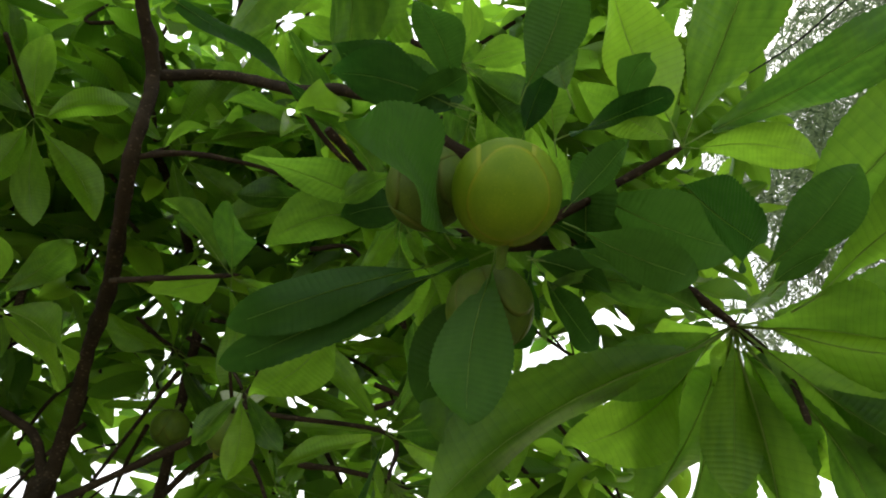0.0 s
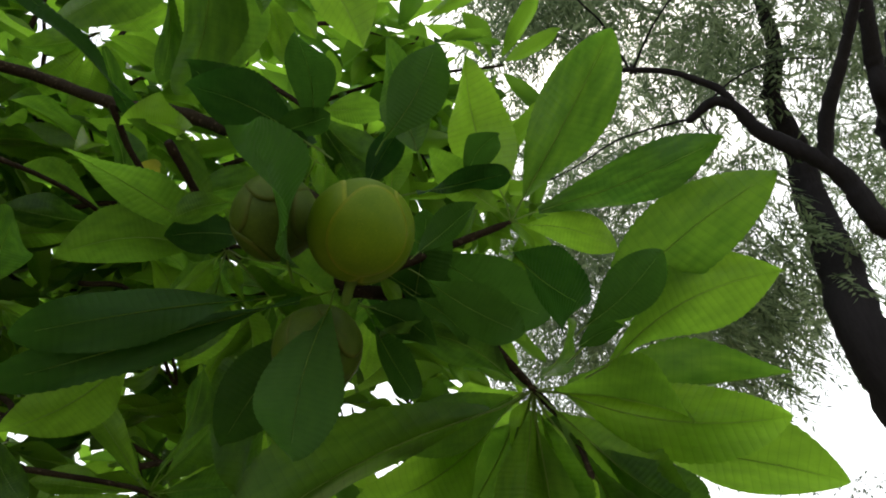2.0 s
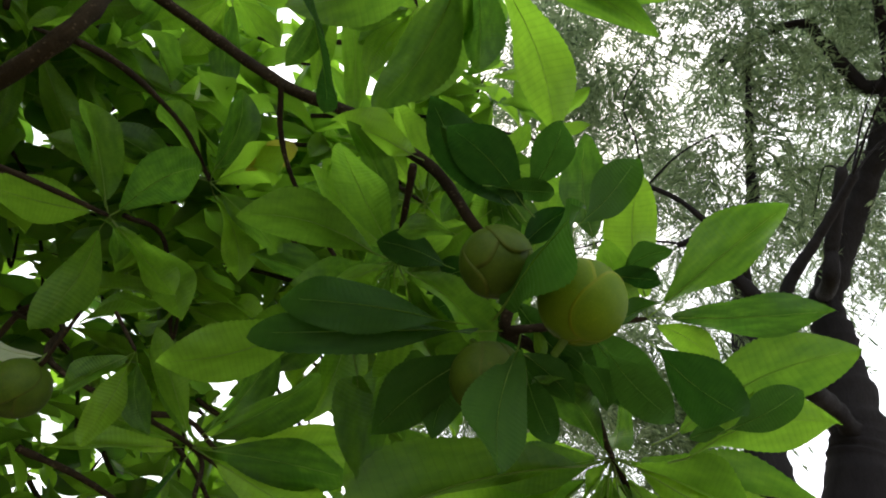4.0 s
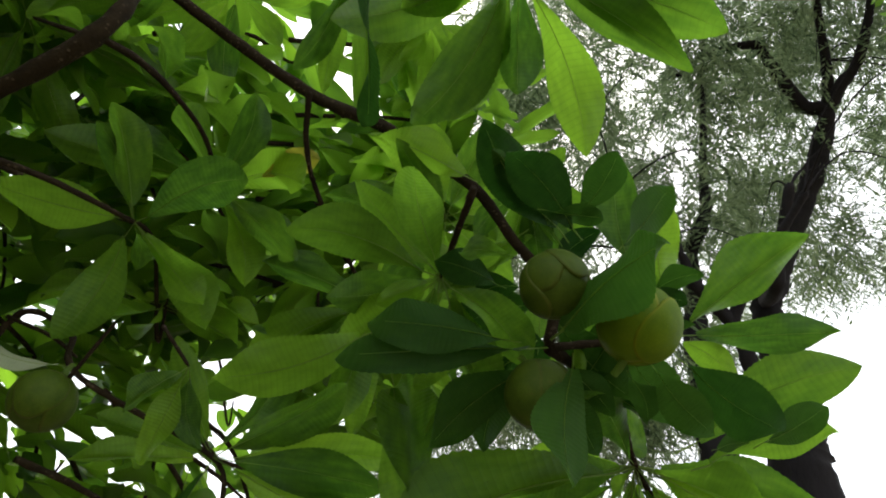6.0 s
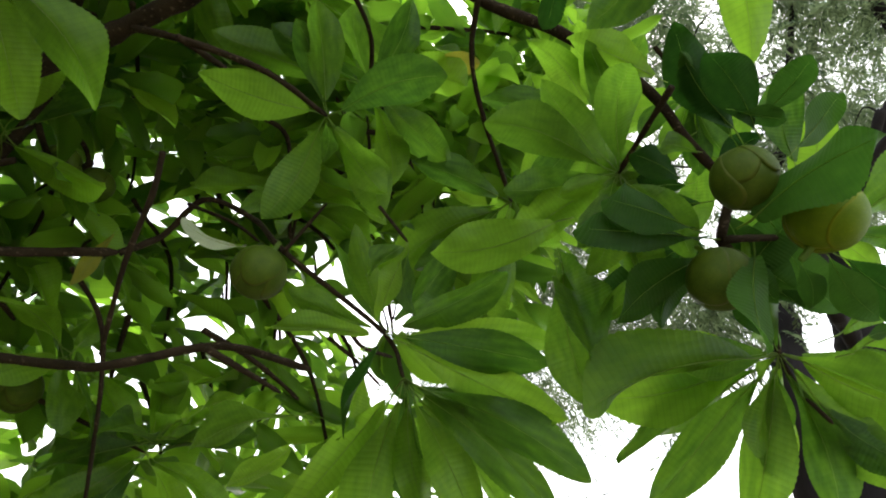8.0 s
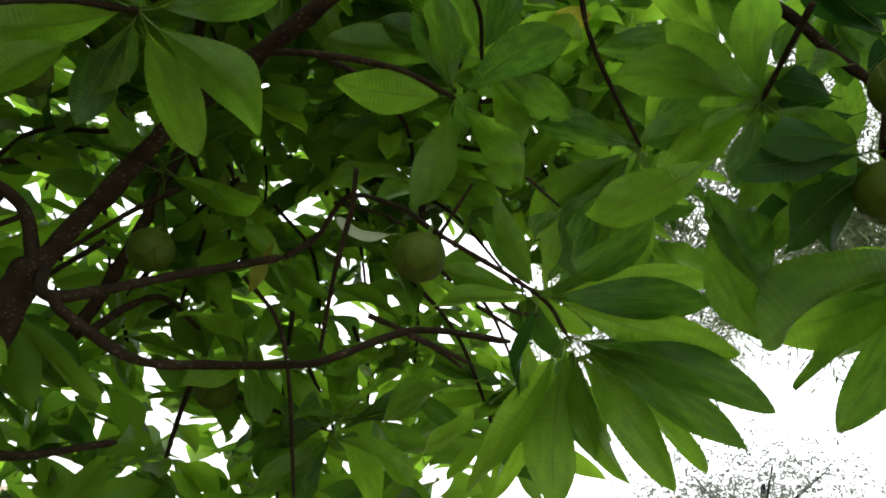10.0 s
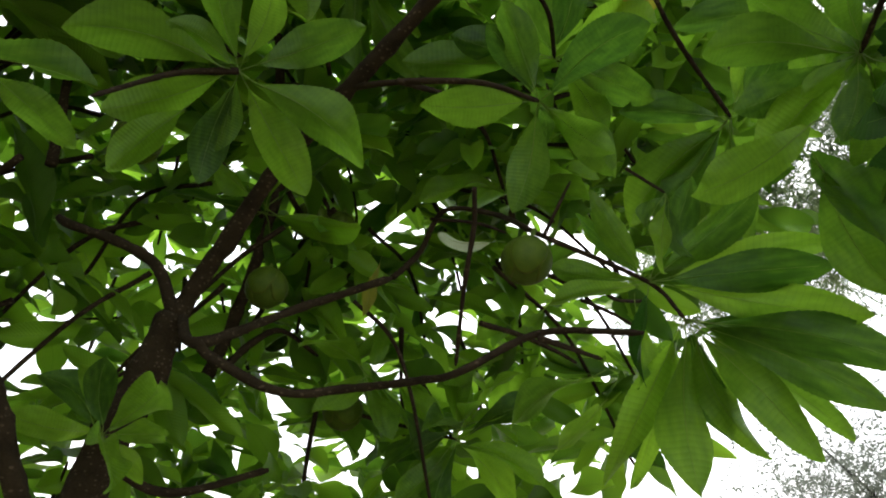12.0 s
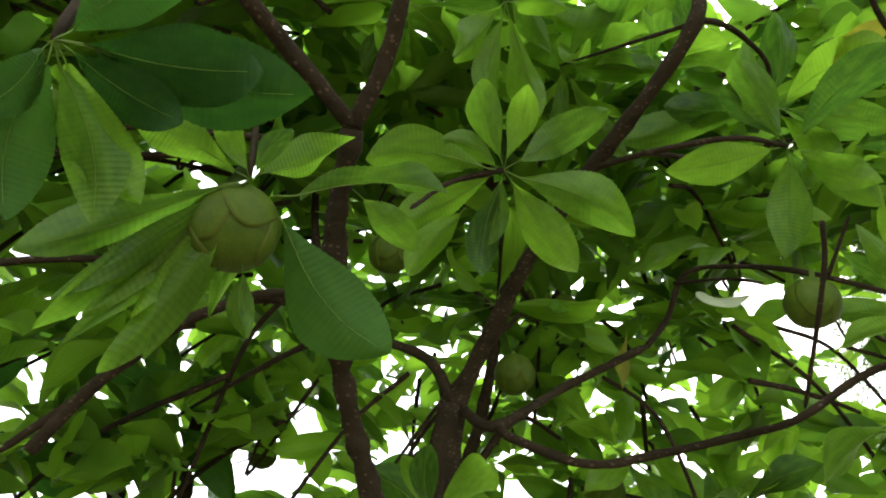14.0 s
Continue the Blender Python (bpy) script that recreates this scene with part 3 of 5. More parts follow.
leaf(shoot, (-0.187, 0.538, 2.320), (0.018, 0.331, 2.218), 0.100, -22)
leaf(shoot, (-0.187, 0.538, 2.320), (0.036, 0.389, 2.195), 0.072, -8)
leaf(shoot, (-0.187, 0.538, 2.320), (-0.030, 0.300, 2.290), 0.085, -26)
leaf(shoot, (-0.187, 0.538, 2.320), (-0.260, 0.690, 2.240), 0.080, 34)
shaded_leaf(shoot, (-0.370, 0.610, 2.125), (-0.192, 0.774, 2.100), 0.055, 62)
shoot = part("stem", tube(((-0.450, 1.900, 0.000), (-0.668, 1.620, 0.750), (-0.942, 1.273, 1.300), (-0.985, 1.219, 1.383), (-1.020, 1.167, 1.460), (-1.044, 1.110, 1.521), (-1.060, 1.047, 1.620), (-1.056, 0.957, 1.705)), 0.013, 0.0145, bark, 12, 12, 0.20, 0.07), tree)
shoot = part("limb", tube(((-1.056, 0.957, 1.705), (-1.133, 0.899, 1.743), (-1.185, 0.849, 1.762), (-1.228, 0.806, 1.784)), 0.011, 0.009, bark, 10, 6, 0.1, 0), tree)
shoot = part("limb", tube(((-1.056, 0.957, 1.705), (-1.031, 0.900, 1.762), (-1.022, 0.845, 1.808), (-1.021, 0.787, 1.872)), 0.011, 0.009, bark, 10, 6, 0.1, 0), tree)
shoot = part("twig", tube(((-0.803, 1.187, 1.873), (-0.887, 1.203, 1.843), (-0.962, 1.112, 1.710)), 0.006, 0.003, bark, 8, 6, 0.1, 0.12), tree)
leaf(shoot, (-0.803, 1.187, 1.873), (-0.655, 1.250, 1.734), 0.080, -33)
leaf(shoot, (-0.803, 1.187, 1.873), (-0.596, 1.149, 1.753), 0.085, -42)
leaf(shoot, (-0.803, 1.187, 1.873), (-0.870, 1.071, 1.957), 0.070, 11)
leaf(shoot, (-0.803, 1.187, 1.873), (-1.035, 1.176, 1.842), 0.090, 37)
leaf(shoot, (-0.803, 1.187, 1.873), (-0.805, 1.269, 1.772), 0.050, 8)
leaf(shoot, (-0.803, 1.187, 1.873), (-0.790, 1.084, 1.974), 0.060, -14)
leaf(shoot, (-0.803, 1.187, 1.873), (-0.642, 1.102, 1.972), 0.070, -36)
leaf(shoot, (-0.803, 1.187, 1.873), (-0.916, 1.170, 1.905), 0.070, 37)
leaf(shoot, (-0.803, 1.187, 1.873), (-0.974, 1.271, 1.789), 0.070, 34)
leaf(shoot, (-0.803, 1.187, 1.873), (-0.815, 1.282, 1.717), 0.060, 12)
leaf(shoot, (-0.854, 1.220, 1.815), (-0.940, 1.277, 1.695), 0.070, 33)
shoot = part("branch", tube(((-1.045, 1.156, 1.524), (-1.117, 1.144, 1.566), (-1.218, 1.168, 1.529), (-1.305, 1.197, 1.452), (-1.406, 1.220, 1.351)), 0.007, 0.005, bark, 8, 6, 0.1, 0), tree)
shoot = part("branch", tube(((-1.039, 1.174, 1.508), (-1.098, 1.287, 1.546), (-1.406, 2.066, 1.647)), 0.006, 0.004, bark, 8, 6, 0.1, 0), tree)
leaf(shoot, (-1.406, 2.066, 1.647), (-1.624, 2.031, 1.546), 0.080, 55)
leaf(shoot, (-1.406, 2.066, 1.647), (-1.233, 2.132, 1.476), 0.070, -58)
leaf(shoot, (-1.406, 2.066, 1.647), (-1.391, 2.011, 1.444), 0.070, -178)
leaf(shoot, (-1.406, 2.066, 1.647), (-1.563, 2.014, 1.684), 0.070, 53)
leaf(shoot, (-1.406, 2.066, 1.647), (-1.273, 2.077, 1.750), 0.070, -56)
leaf(shoot, (-1.406, 2.066, 1.647), (-1.624, 2.047, 1.461), 0.080, 57)
leaf(shoot, (-1.406, 2.066, 1.647), (-1.376, 2.027, 1.786), 0.050, -21)
shaded_leaf(shoot, (-1.406, 2.066, 1.647), (-1.675, 1.933, 1.462), 0.105, 93)
shaded_leaf(shoot, (-1.406, 2.066, 1.647), (-1.515, 2.008, 1.475), 0.100, -101)
shaded_leaf(shoot, (-1.406, 2.066, 1.647), (-1.214, 2.028, 1.455), 0.085, 95)
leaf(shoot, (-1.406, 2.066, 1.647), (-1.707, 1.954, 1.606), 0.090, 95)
shaded_leaf(shoot, (-1.406, 2.066, 1.647), (-1.619, 1.971, 1.733), 0.085, 61)
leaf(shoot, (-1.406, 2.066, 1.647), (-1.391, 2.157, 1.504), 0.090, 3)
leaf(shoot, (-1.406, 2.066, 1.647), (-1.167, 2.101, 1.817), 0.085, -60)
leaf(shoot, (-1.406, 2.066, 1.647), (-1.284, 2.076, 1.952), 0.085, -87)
shaded_leaf(shoot, (-1.406, 2.066, 1.647), (-1.523, 2.000, 1.881), 0.090, 77)
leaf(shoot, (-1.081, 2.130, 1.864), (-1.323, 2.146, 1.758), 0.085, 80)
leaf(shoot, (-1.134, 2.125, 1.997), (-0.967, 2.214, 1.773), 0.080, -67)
shaded_leaf(shoot, (-1.741, 1.994, 1.846), (-1.818, 1.977, 1.627), 0.100, 82)
shaded_leaf(shoot, (-1.807, 2.047, 1.597), (-1.587, 2.107, 1.450), 0.100, -93)
shoot = part("branch", tube(((-0.841, 1.607, 1.324), (-0.731, 1.578, 1.287), (-0.578, 1.543, 1.340)), 0.009, 0.006, bark, 8, 6, 0.1, 0), tree)
shoot = part("twig", tube(((-0.844, 1.605, 1.354), (-0.851, 1.439, 1.352)), 0.006, 0.004, bark, 8, 6, 0.1, 0.12), tree)
leaf(shoot, (-0.851, 1.439, 1.352), (-0.963, 1.529, 1.438), 0.075, 76)
leaf(shoot, (-0.851, 1.439, 1.352), (-0.906, 1.424, 1.446), 0.075, 61)
leaf(shoot, (-0.851, 1.439, 1.352), (-0.871, 1.367, 1.454), 0.070, 12)
leaf(shoot, (-0.851, 1.439, 1.352), (-0.796, 1.282, 1.415), 0.075, -22)
leaf(shoot, (-0.851, 1.439, 1.352), (-0.987, 1.437, 1.368), 0.060, 60)
leaf(shoot, (-0.851, 1.439, 1.352), (-0.766, 1.356, 1.355), 0.060, -52)
leaf(shoot, (-0.851, 1.439, 1.352), (-0.818, 1.189, 1.280), 0.065, -32)
leaf(shoot, (-0.851, 1.439, 1.352), (-0.780, 1.438, 1.290), 0.070, -66)
shoot = part("twig", tube(((-0.427, 1.848, 1.521), (-0.101, 1.766, 1.478)), 0.006, 0.003, bark, 8, 6, 0.1, 0.12), tree)
leaf(shoot, (-0.101, 1.766, 1.478), (0.056, 1.626, 1.383), 0.065, -65)
leaf(shoot, (-0.101, 1.766, 1.478), (0.070, 1.649, 1.577), 0.070, -58)
leaf(shoot, (-0.101, 1.766, 1.478), (-0.285, 1.710, 1.309), 0.070, 91)
leaf(shoot, (-0.101, 1.766, 1.478), (-0.179, 1.704, 1.302), 0.075, 140)
leaf(shoot, (-0.101, 1.766, 1.478), (-0.043, 1.587, 1.319), 0.070, -90)
leaf(shoot, (-0.101, 1.766, 1.478), (-0.163, 1.625, 1.631), 0.065, 0)
leaf(shoot, (-0.101, 1.766, 1.478), (-0.287, 1.838, 1.495), 0.050, 58)
leaf(shoot, (-0.101, 1.766, 1.478), (-0.255, 1.806, 1.598), 0.070, 58)
leaf(shoot, (-0.101, 1.766, 1.478), (-0.198, 1.816, 1.355), 0.070, 65)
shoot = part("twig", tube(((-1.200, 1.050, 1.900), (-1.150, 0.918, 1.577)), 0.005, 0.003, bark, 8, 6, 0.1, 0.12), tree)
shaded_leaf(shoot, (-1.127, 0.946, 1.564), (-0.984, 0.967, 1.426), 0.092, -66)
leaf(shoot, (-1.150, 0.918, 1.577), (-1.055, 0.920, 1.659), 0.045, -23)
leaf(shoot, (-1.150, 0.918, 1.577), (-1.184, 0.868, 1.629), 0.050, 26)
leaf(shoot, (-1.128, 0.945, 1.579), (-0.935, 0.975, 1.642), 0.035, -2)
leaf(shoot, (-1.150, 0.918, 1.577), (-1.336, 0.922, 1.463), 0.045, 39)
leaf(shoot, (-1.150, 0.918, 1.577), (-1.302, 0.953, 1.433), 0.030, 57)
leaf(shoot, (-1.150, 0.918, 1.577), (-1.286, 0.974, 1.398), 0.035, 34)
leaf(shoot, (-1.150, 0.918, 1.577), (-1.274, 0.968, 1.426), 0.030, 64)
leaf(shoot, (-1.150, 0.918, 1.577), (-1.220, 0.996, 1.399), 0.030, 21)
leaf(shoot, (-1.150, 0.918, 1.577), (-1.311, 0.961, 1.404), 0.045, 37)
leaf(shoot, (-1.150, 0.918, 1.577), (-1.251, 0.992, 1.382), 0.040, 47)
leaf(shoot, (-1.150, 0.918, 1.577), (-1.235, 0.978, 1.434), 0.035, 47)
leaf(shoot, (-1.150, 0.918, 1.577), (-1.260, 0.874, 1.590), 0.060, 37)
leaf(shoot, (-1.150, 0.918, 1.577), (-1.188, 1.086, 1.490), 0.030, -2)
leaf(shoot, (-1.144, 0.961, 1.500), (-1.127, 0.995, 1.435), 0.040, -26)
leaf(shoot, (-1.046, 0.995, 1.641), (-0.949, 1.060, 1.611), 0.060, -34)
leaf(shoot, (-1.150, 0.918, 1.577), (-1.114, 0.887, 1.624), 0.050, -23)
shoot = part("twig", tube(((-1.420, 1.000, 2.050), (-1.293, 0.765, 1.570)), 0.007, 0.005, bark, 8, 6, 0.1, 0.12), tree)
leaf(shoot, (-1.293, 0.765, 1.570), (-1.254, 0.863, 1.466), 0.100, -29)
leaf(shoot, (-1.293, 0.765, 1.570), (-1.222, 0.861, 1.491), 0.100, -33)
shaded_leaf(shoot, (-1.293, 0.765, 1.570), (-1.198, 0.821, 1.556), 0.085, -35)
shaded_leaf(shoot, (-1.293, 0.765, 1.570), (-1.139, 0.793, 1.606), 0.090, -32)
shaded_leaf(shoot, (-1.293, 0.765, 1.570), (-1.093, 0.805, 1.601), 0.090, -32)
shaded_leaf(shoot, (-1.293, 0.765, 1.570), (-1.310, 0.847, 1.448), 0.080, -12)
shaded_leaf(shoot, (-1.293, 0.765, 1.570), (-1.340, 0.791, 1.504), 0.080, 17)
shaded_leaf(shoot, (-1.293, 0.765, 1.570), (-1.197, 0.736, 1.640), 0.080, -22)
shoot = part("limb", tube(((-0.690, 1.996, 1.527), (-0.657, 1.897, 1.682), (-0.637, 1.827, 1.882), (-0.632, 1.782, 2.077), (-0.687, 1.706, 2.238), (-0.750, 1.612, 2.384), (-0.867, 1.527, 2.536), (-1.013, 1.464, 2.693)), 0.016, 0.009, bark, 10, 6, 0.16, 0), tree)
shoot = part("branch", tube(((-0.654, 1.903, 1.577), (-0.597, 1.918, 1.656), (-0.530, 1.934, 1.703), (-0.423, 1.962, 1.664)), 0.011, 0.005, bark, 10, 6, 0.1, 0), tree)
shoot = part("branch", tube(((-0.650, 1.811, 1.938), (-0.722, 1.775, 1.978), (-0.781, 1.739, 2.020)), 0.008, 0.005, bark, 8, 6, 0.1, 0), tree)
shoot = part("branch", tube(((-0.092, 1.386, 1.780), (-0.002, 1.383, 1.806), (0.107, 1.431, 1.790), (0.228, 1.461, 1.820)), 0.007, 0.004, bark, 8, 6, 0.1, 0), tree)
shoot = part("twig", tube(((0.056, 1.485, 1.791), (0.147, 1.480, 1.774), (0.225, 1.473, 1.748)), 0.005, 0.003, bark, 8, 6, 0.1, 0.12), tree)
shoot = part("branch", tube(((-0.231, 1.437, 1.659), (-0.128, 1.448, 1.657), (-0.043, 1.453, 1.644), (0.019, 1.454, 1.627)), 0.007, 0.004, bark, 8, 6, 0.1, 0), tree)
shoot = part("twig", tube(((-0.570, 1.128, 1.913), (-0.475, 1.158, 1.946), (-0.363, 1.187, 1.973)), 0.005, 0.0035, bark, 8, 6, 0.1, 0.12), tree)
shoot = part("branch", tube(((-1.360, 1.182, 1.347), (-1.320, 1.164, 1.407), (-1.273, 1.154, 1.466), (-1.216, 1.153, 1.523), (-1.143, 1.164, 1.565), (-1.065, 1.195, 1.572)), 0.0085, 0.007, bark, 8, 6, 0.1, 0), tree)
shoot = part("stem", tube(((-1.750, 2.000, 0.000), (-1.500, 2.095, 1.349), (-1.557, 2.061, 1.479), (-1.598, 2.022, 1.600), (-1.622, 2.014, 1.782)), 0.022, 0.016, bark, 12, 6, 0.16, 0), tree)
shoot = part("stem", tube(((-1.550, 2.150, 0.000), (-1.366, 2.180, 1.363), (-1.370, 2.152, 1.550), (-1.362, 2.161, 1.735), (-1.352, 2.136, 1.962)), 0.018, 0.013, bark, 10, 6, 0.16, 0), tree)
shoot = part("twig", tube(((-0.300, 1.100, 2.750), (-0.290, 0.879, 2.583)), 0.005, 0.003, bark, 8, 6, 0.1, 0.12), tree)
leaf(shoot, (-0.290, 0.879, 2.583), (0.016, 0.957, 2.429), 0.055, -18)
leaf(shoot, (-0.290, 0.879, 2.583), (-0.070, 1.048, 2.399), 0.060, -12)
leaf(shoot, (-0.290, 0.879, 2.583), (-0.027, 0.858, 2.515), 0.060, -21)
leaf(shoot, (-0.290, 0.879, 2.583), (-0.234, 1.083, 2.427), 0.060, 31)
leaf(shoot, (-0.290, 0.879, 2.583), (-0.134, 0.761, 2.606), 0.060, -20)
leaf(shoot, (-0.290, 0.879, 2.583), (-0.128, 0.930, 2.509), 0.070, -18)
leaf(shoot, (-0.290, 0.879, 2.583), (-0.161, 1.069, 2.417), 0.050, -6)
shoot = part("twig", tube(((-0.500, 1.300, 2.600), (-0.391, 1.164, 2.586)), 0.005, 0.003, bark, 8, 6, 0.1, 0.12), tree)
leaf(shoot, (-0.391, 1.164, 2.586), (-0.408, 1.299, 2.465), 0.070, 7)
leaf(shoot, (-0.391, 1.164, 2.586), (-0.283, 1.284, 2.460), 0.070, -15)
leaf(shoot, (-0.391, 1.164, 2.586), (-0.253, 1.172, 2.556), 0.070, -27)
leaf(shoot, (-0.391, 1.164, 2.586), (-0.531, 1.228, 2.538), 0.070, 26)
leaf(shoot, (-0.391, 1.164, 2.586), (-0.270, 1.071, 2.637), 0.060, -23)
leaf(shoot, (-0.391, 1.164, 2.586), (-0.504, 1.301, 2.468), 0.060, 20)
shoot = part("twig", tube(((-0.275, 0.940, 1.752), (-0.237, 0.906, 1.708)), 0.0025, 0.002, bark, 8, 6, 0.1, 0.12), tree)
leaf(shoot, (-0.237, 0.906, 1.708), (-0.237, 0.919, 1.591), 0.070, -14)
leaf(shoot, (-0.237, 0.906, 1.708), (-0.286, 0.903, 1.628), 0.060, 64)
leaf(shoot, (-0.237, 0.906, 1.708), (-0.173, 0.930, 1.635), 0.060, -63)
shoot = part("twig", tube(((-0.771, 0.920, 2.271), (-0.816, 1.126, 2.234)), 0.004, 0.003, bark, 8, 6, 0.1, 0.12), tree)
leaf(shoot, (-0.816, 1.126, 2.234), (-0.805, 1.229, 2.046), 0.070, -31)
leaf(shoot, (-0.816, 1.126, 2.234), (-0.710, 1.268, 2.089), 0.075, -45)
leaf(shoot, (-0.816, 1.126, 2.234), (-0.902, 1.145, 2.078), 0.070, 30)
leaf(shoot, (-0.816, 1.126, 2.234), (-0.666, 1.172, 2.315), 0.075, -42)
leaf(shoot, (-0.816, 1.126, 2.234), (-0.791, 1.044, 2.380), 0.070, 14)
leaf(shoot, (-0.816, 1.126, 2.234), (-0.892, 1.038, 2.277), 0.070, 43)
shoot = part("twig", tube(((-0.527, 0.980, 2.082), (-0.631, 1.319, 2.315)), 0.004, 0.003, bark, 8, 6, 0.1, 0.12), tree)
leaf(shoot, (-0.631, 1.319, 2.315), (-0.412, 1.458, 2.203), 0.070, -45)
leaf(shoot, (-0.631, 1.319, 2.315), (-0.569, 1.431, 2.142), 0.060, -37)
leaf(shoot, (-0.631, 1.319, 2.315), (-0.314, 1.360, 2.431), 0.080, -41)
leaf(shoot, (-0.631, 1.319, 2.315), (-0.769, 1.207, 2.371), 0.060, 42)
leaf(shoot, (-0.631, 1.319, 2.315), (-0.499, 1.257, 2.495), 0.070, -27)
shoot = part("twig", tube(((-0.055, 0.674, 2.138), (0.013, 0.643, 2.084)), 0.004, 0.003, bark, 8, 6, 0.1, 0.12), tree)
leaf(shoot, (0.013, 0.643, 2.084), (0.114, 0.619, 2.010), 0.060, -26)
leaf(shoot, (0.013, 0.643, 2.084), (0.056, 0.715, 1.990), 0.060, 10)
leaf(shoot, (0.013, 0.643, 2.084), (0.100, 0.668, 1.987), 0.055, -14)
leaf(shoot, (0.013, 0.643, 2.084), (0.091, 0.574, 2.062), 0.060, -32)
leaf(shoot, (0.013, 0.643, 2.084), (0.012, 0.728, 2.019), 0.060, 24)
leaf(shoot, (0.013, 0.643, 2.084), (0.010, 0.575, 2.127), 0.060, -23)
leaf(shoot, (0.013, 0.643, 2.084), (0.063, 0.671, 2.021), 0.060, 34)
shoot = part("twig", tube(((-0.007, 0.905, 2.187), (0.036, 0.832, 2.126)), 0.004, 0.003, bark, 8, 6, 0.1, 0.12), tree)
leaf(shoot, (0.036, 0.832, 2.126), (-0.128, 0.885, 2.215), 0.060, 25)
leaf(shoot, (0.036, 0.832, 2.126), (-0.099, 0.801, 2.243), 0.060, 11)
leaf(shoot, (0.036, 0.832, 2.126), (-0.022, 0.716, 2.229), 0.065, -15)
leaf(shoot, (0.036, 0.832, 2.126), (0.077, 0.686, 2.161), 0.065, -30)
leaf(shoot, (0.036, 0.832, 2.126), (0.043, 0.972, 2.018), 0.070, 26)
leaf(shoot, (0.036, 0.832, 2.126), (0.128, 0.903, 1.983), 0.070, 2)
leaf(shoot, (0.036, 0.832, 2.126), (0.169, 0.772, 2.025), 0.065, -28)
leaf(shoot, (0.036, 0.832, 2.126), (-0.112, 0.990, 2.133), 0.060, 32)
shoot = part("twig", tube(((0.155, 0.786, 2.034), (0.173, 0.764, 1.940)), 0.004, 0.003, bark, 8, 6, 0.1, 0.12), tree)
leaf(shoot, (0.173, 0.764, 1.940), (0.189, 0.863, 1.839), 0.065, 32)
leaf(shoot, (0.173, 0.764, 1.940), (0.244, 0.694, 1.882), 0.060, -37)
leaf(shoot, (0.173, 0.764, 1.940), (0.124, 0.884, 1.913), 0.060, 39)
leaf(shoot, (0.173, 0.764, 1.940), (0.169, 0.685, 1.991), 0.060, -34)
shoot = part("twig", tube(((-0.164, 0.866, 2.678), (-0.094, 0.870, 2.552)), 0.004, 0.003, bark, 8, 6, 0.1, 0.12), tree)
leaf(shoot, (-0.094, 0.870, 2.552), (-0.158, 0.951, 2.477), 0.060, 16)
leaf(shoot, (-0.094, 0.870, 2.552), (-0.058, 0.966, 2.468), 0.060, -11)
leaf(shoot, (-0.094, 0.870, 2.552), (0.020, 0.910, 2.516), 0.065, -26)
leaf(shoot, (-0.094, 0.870, 2.552), (0.055, 0.830, 2.579), 0.060, -26)
leaf(shoot, (-0.094, 0.870, 2.552), (-0.226, 0.896, 2.518), 0.060, 26)
shoot = part("twig", tube(((-0.211, 0.829, 2.635), (-0.123, 0.819, 2.515)), 0.004, 0.003, bark, 8, 6, 0.1, 0.12), tree)
leaf(shoot, (-0.123, 0.819, 2.515), (-0.116, 0.947, 2.413), 0.060, 3)
leaf(shoot, (-0.123, 0.819, 2.515), (-0.027, 0.912, 2.428), 0.055, -14)
leaf(shoot, (-0.123, 0.819, 2.515), (-0.199, 0.916, 2.447), 0.060, 18)
leaf(shoot, (-0.123, 0.819, 2.515), (-0.006, 0.786, 2.518), 0.055, -24)
leaf(shoot, (-0.123, 0.819, 2.515), (-0.114, 0.900, 2.454), 0.060, 31)

# a few leaves that stand out: pale, yellowing
sprig = part("twig", tube(((-0.36, 1.44, 1.86), (-0.30, 1.35, 1.83), (-0.26, 1.30, 1.80)), 0.004, 0.003, bark, 6, 3), tree)
leaf(sprig, (-0.26, 1.30, 1.78), (-0.389, 1.329, 1.767), 0.046, 128, PALE)
leaf(sprig, (-0.42, 1.55, 1.80), (-0.44, 1.56, 1.66), 0.03, 60, YELLOW)

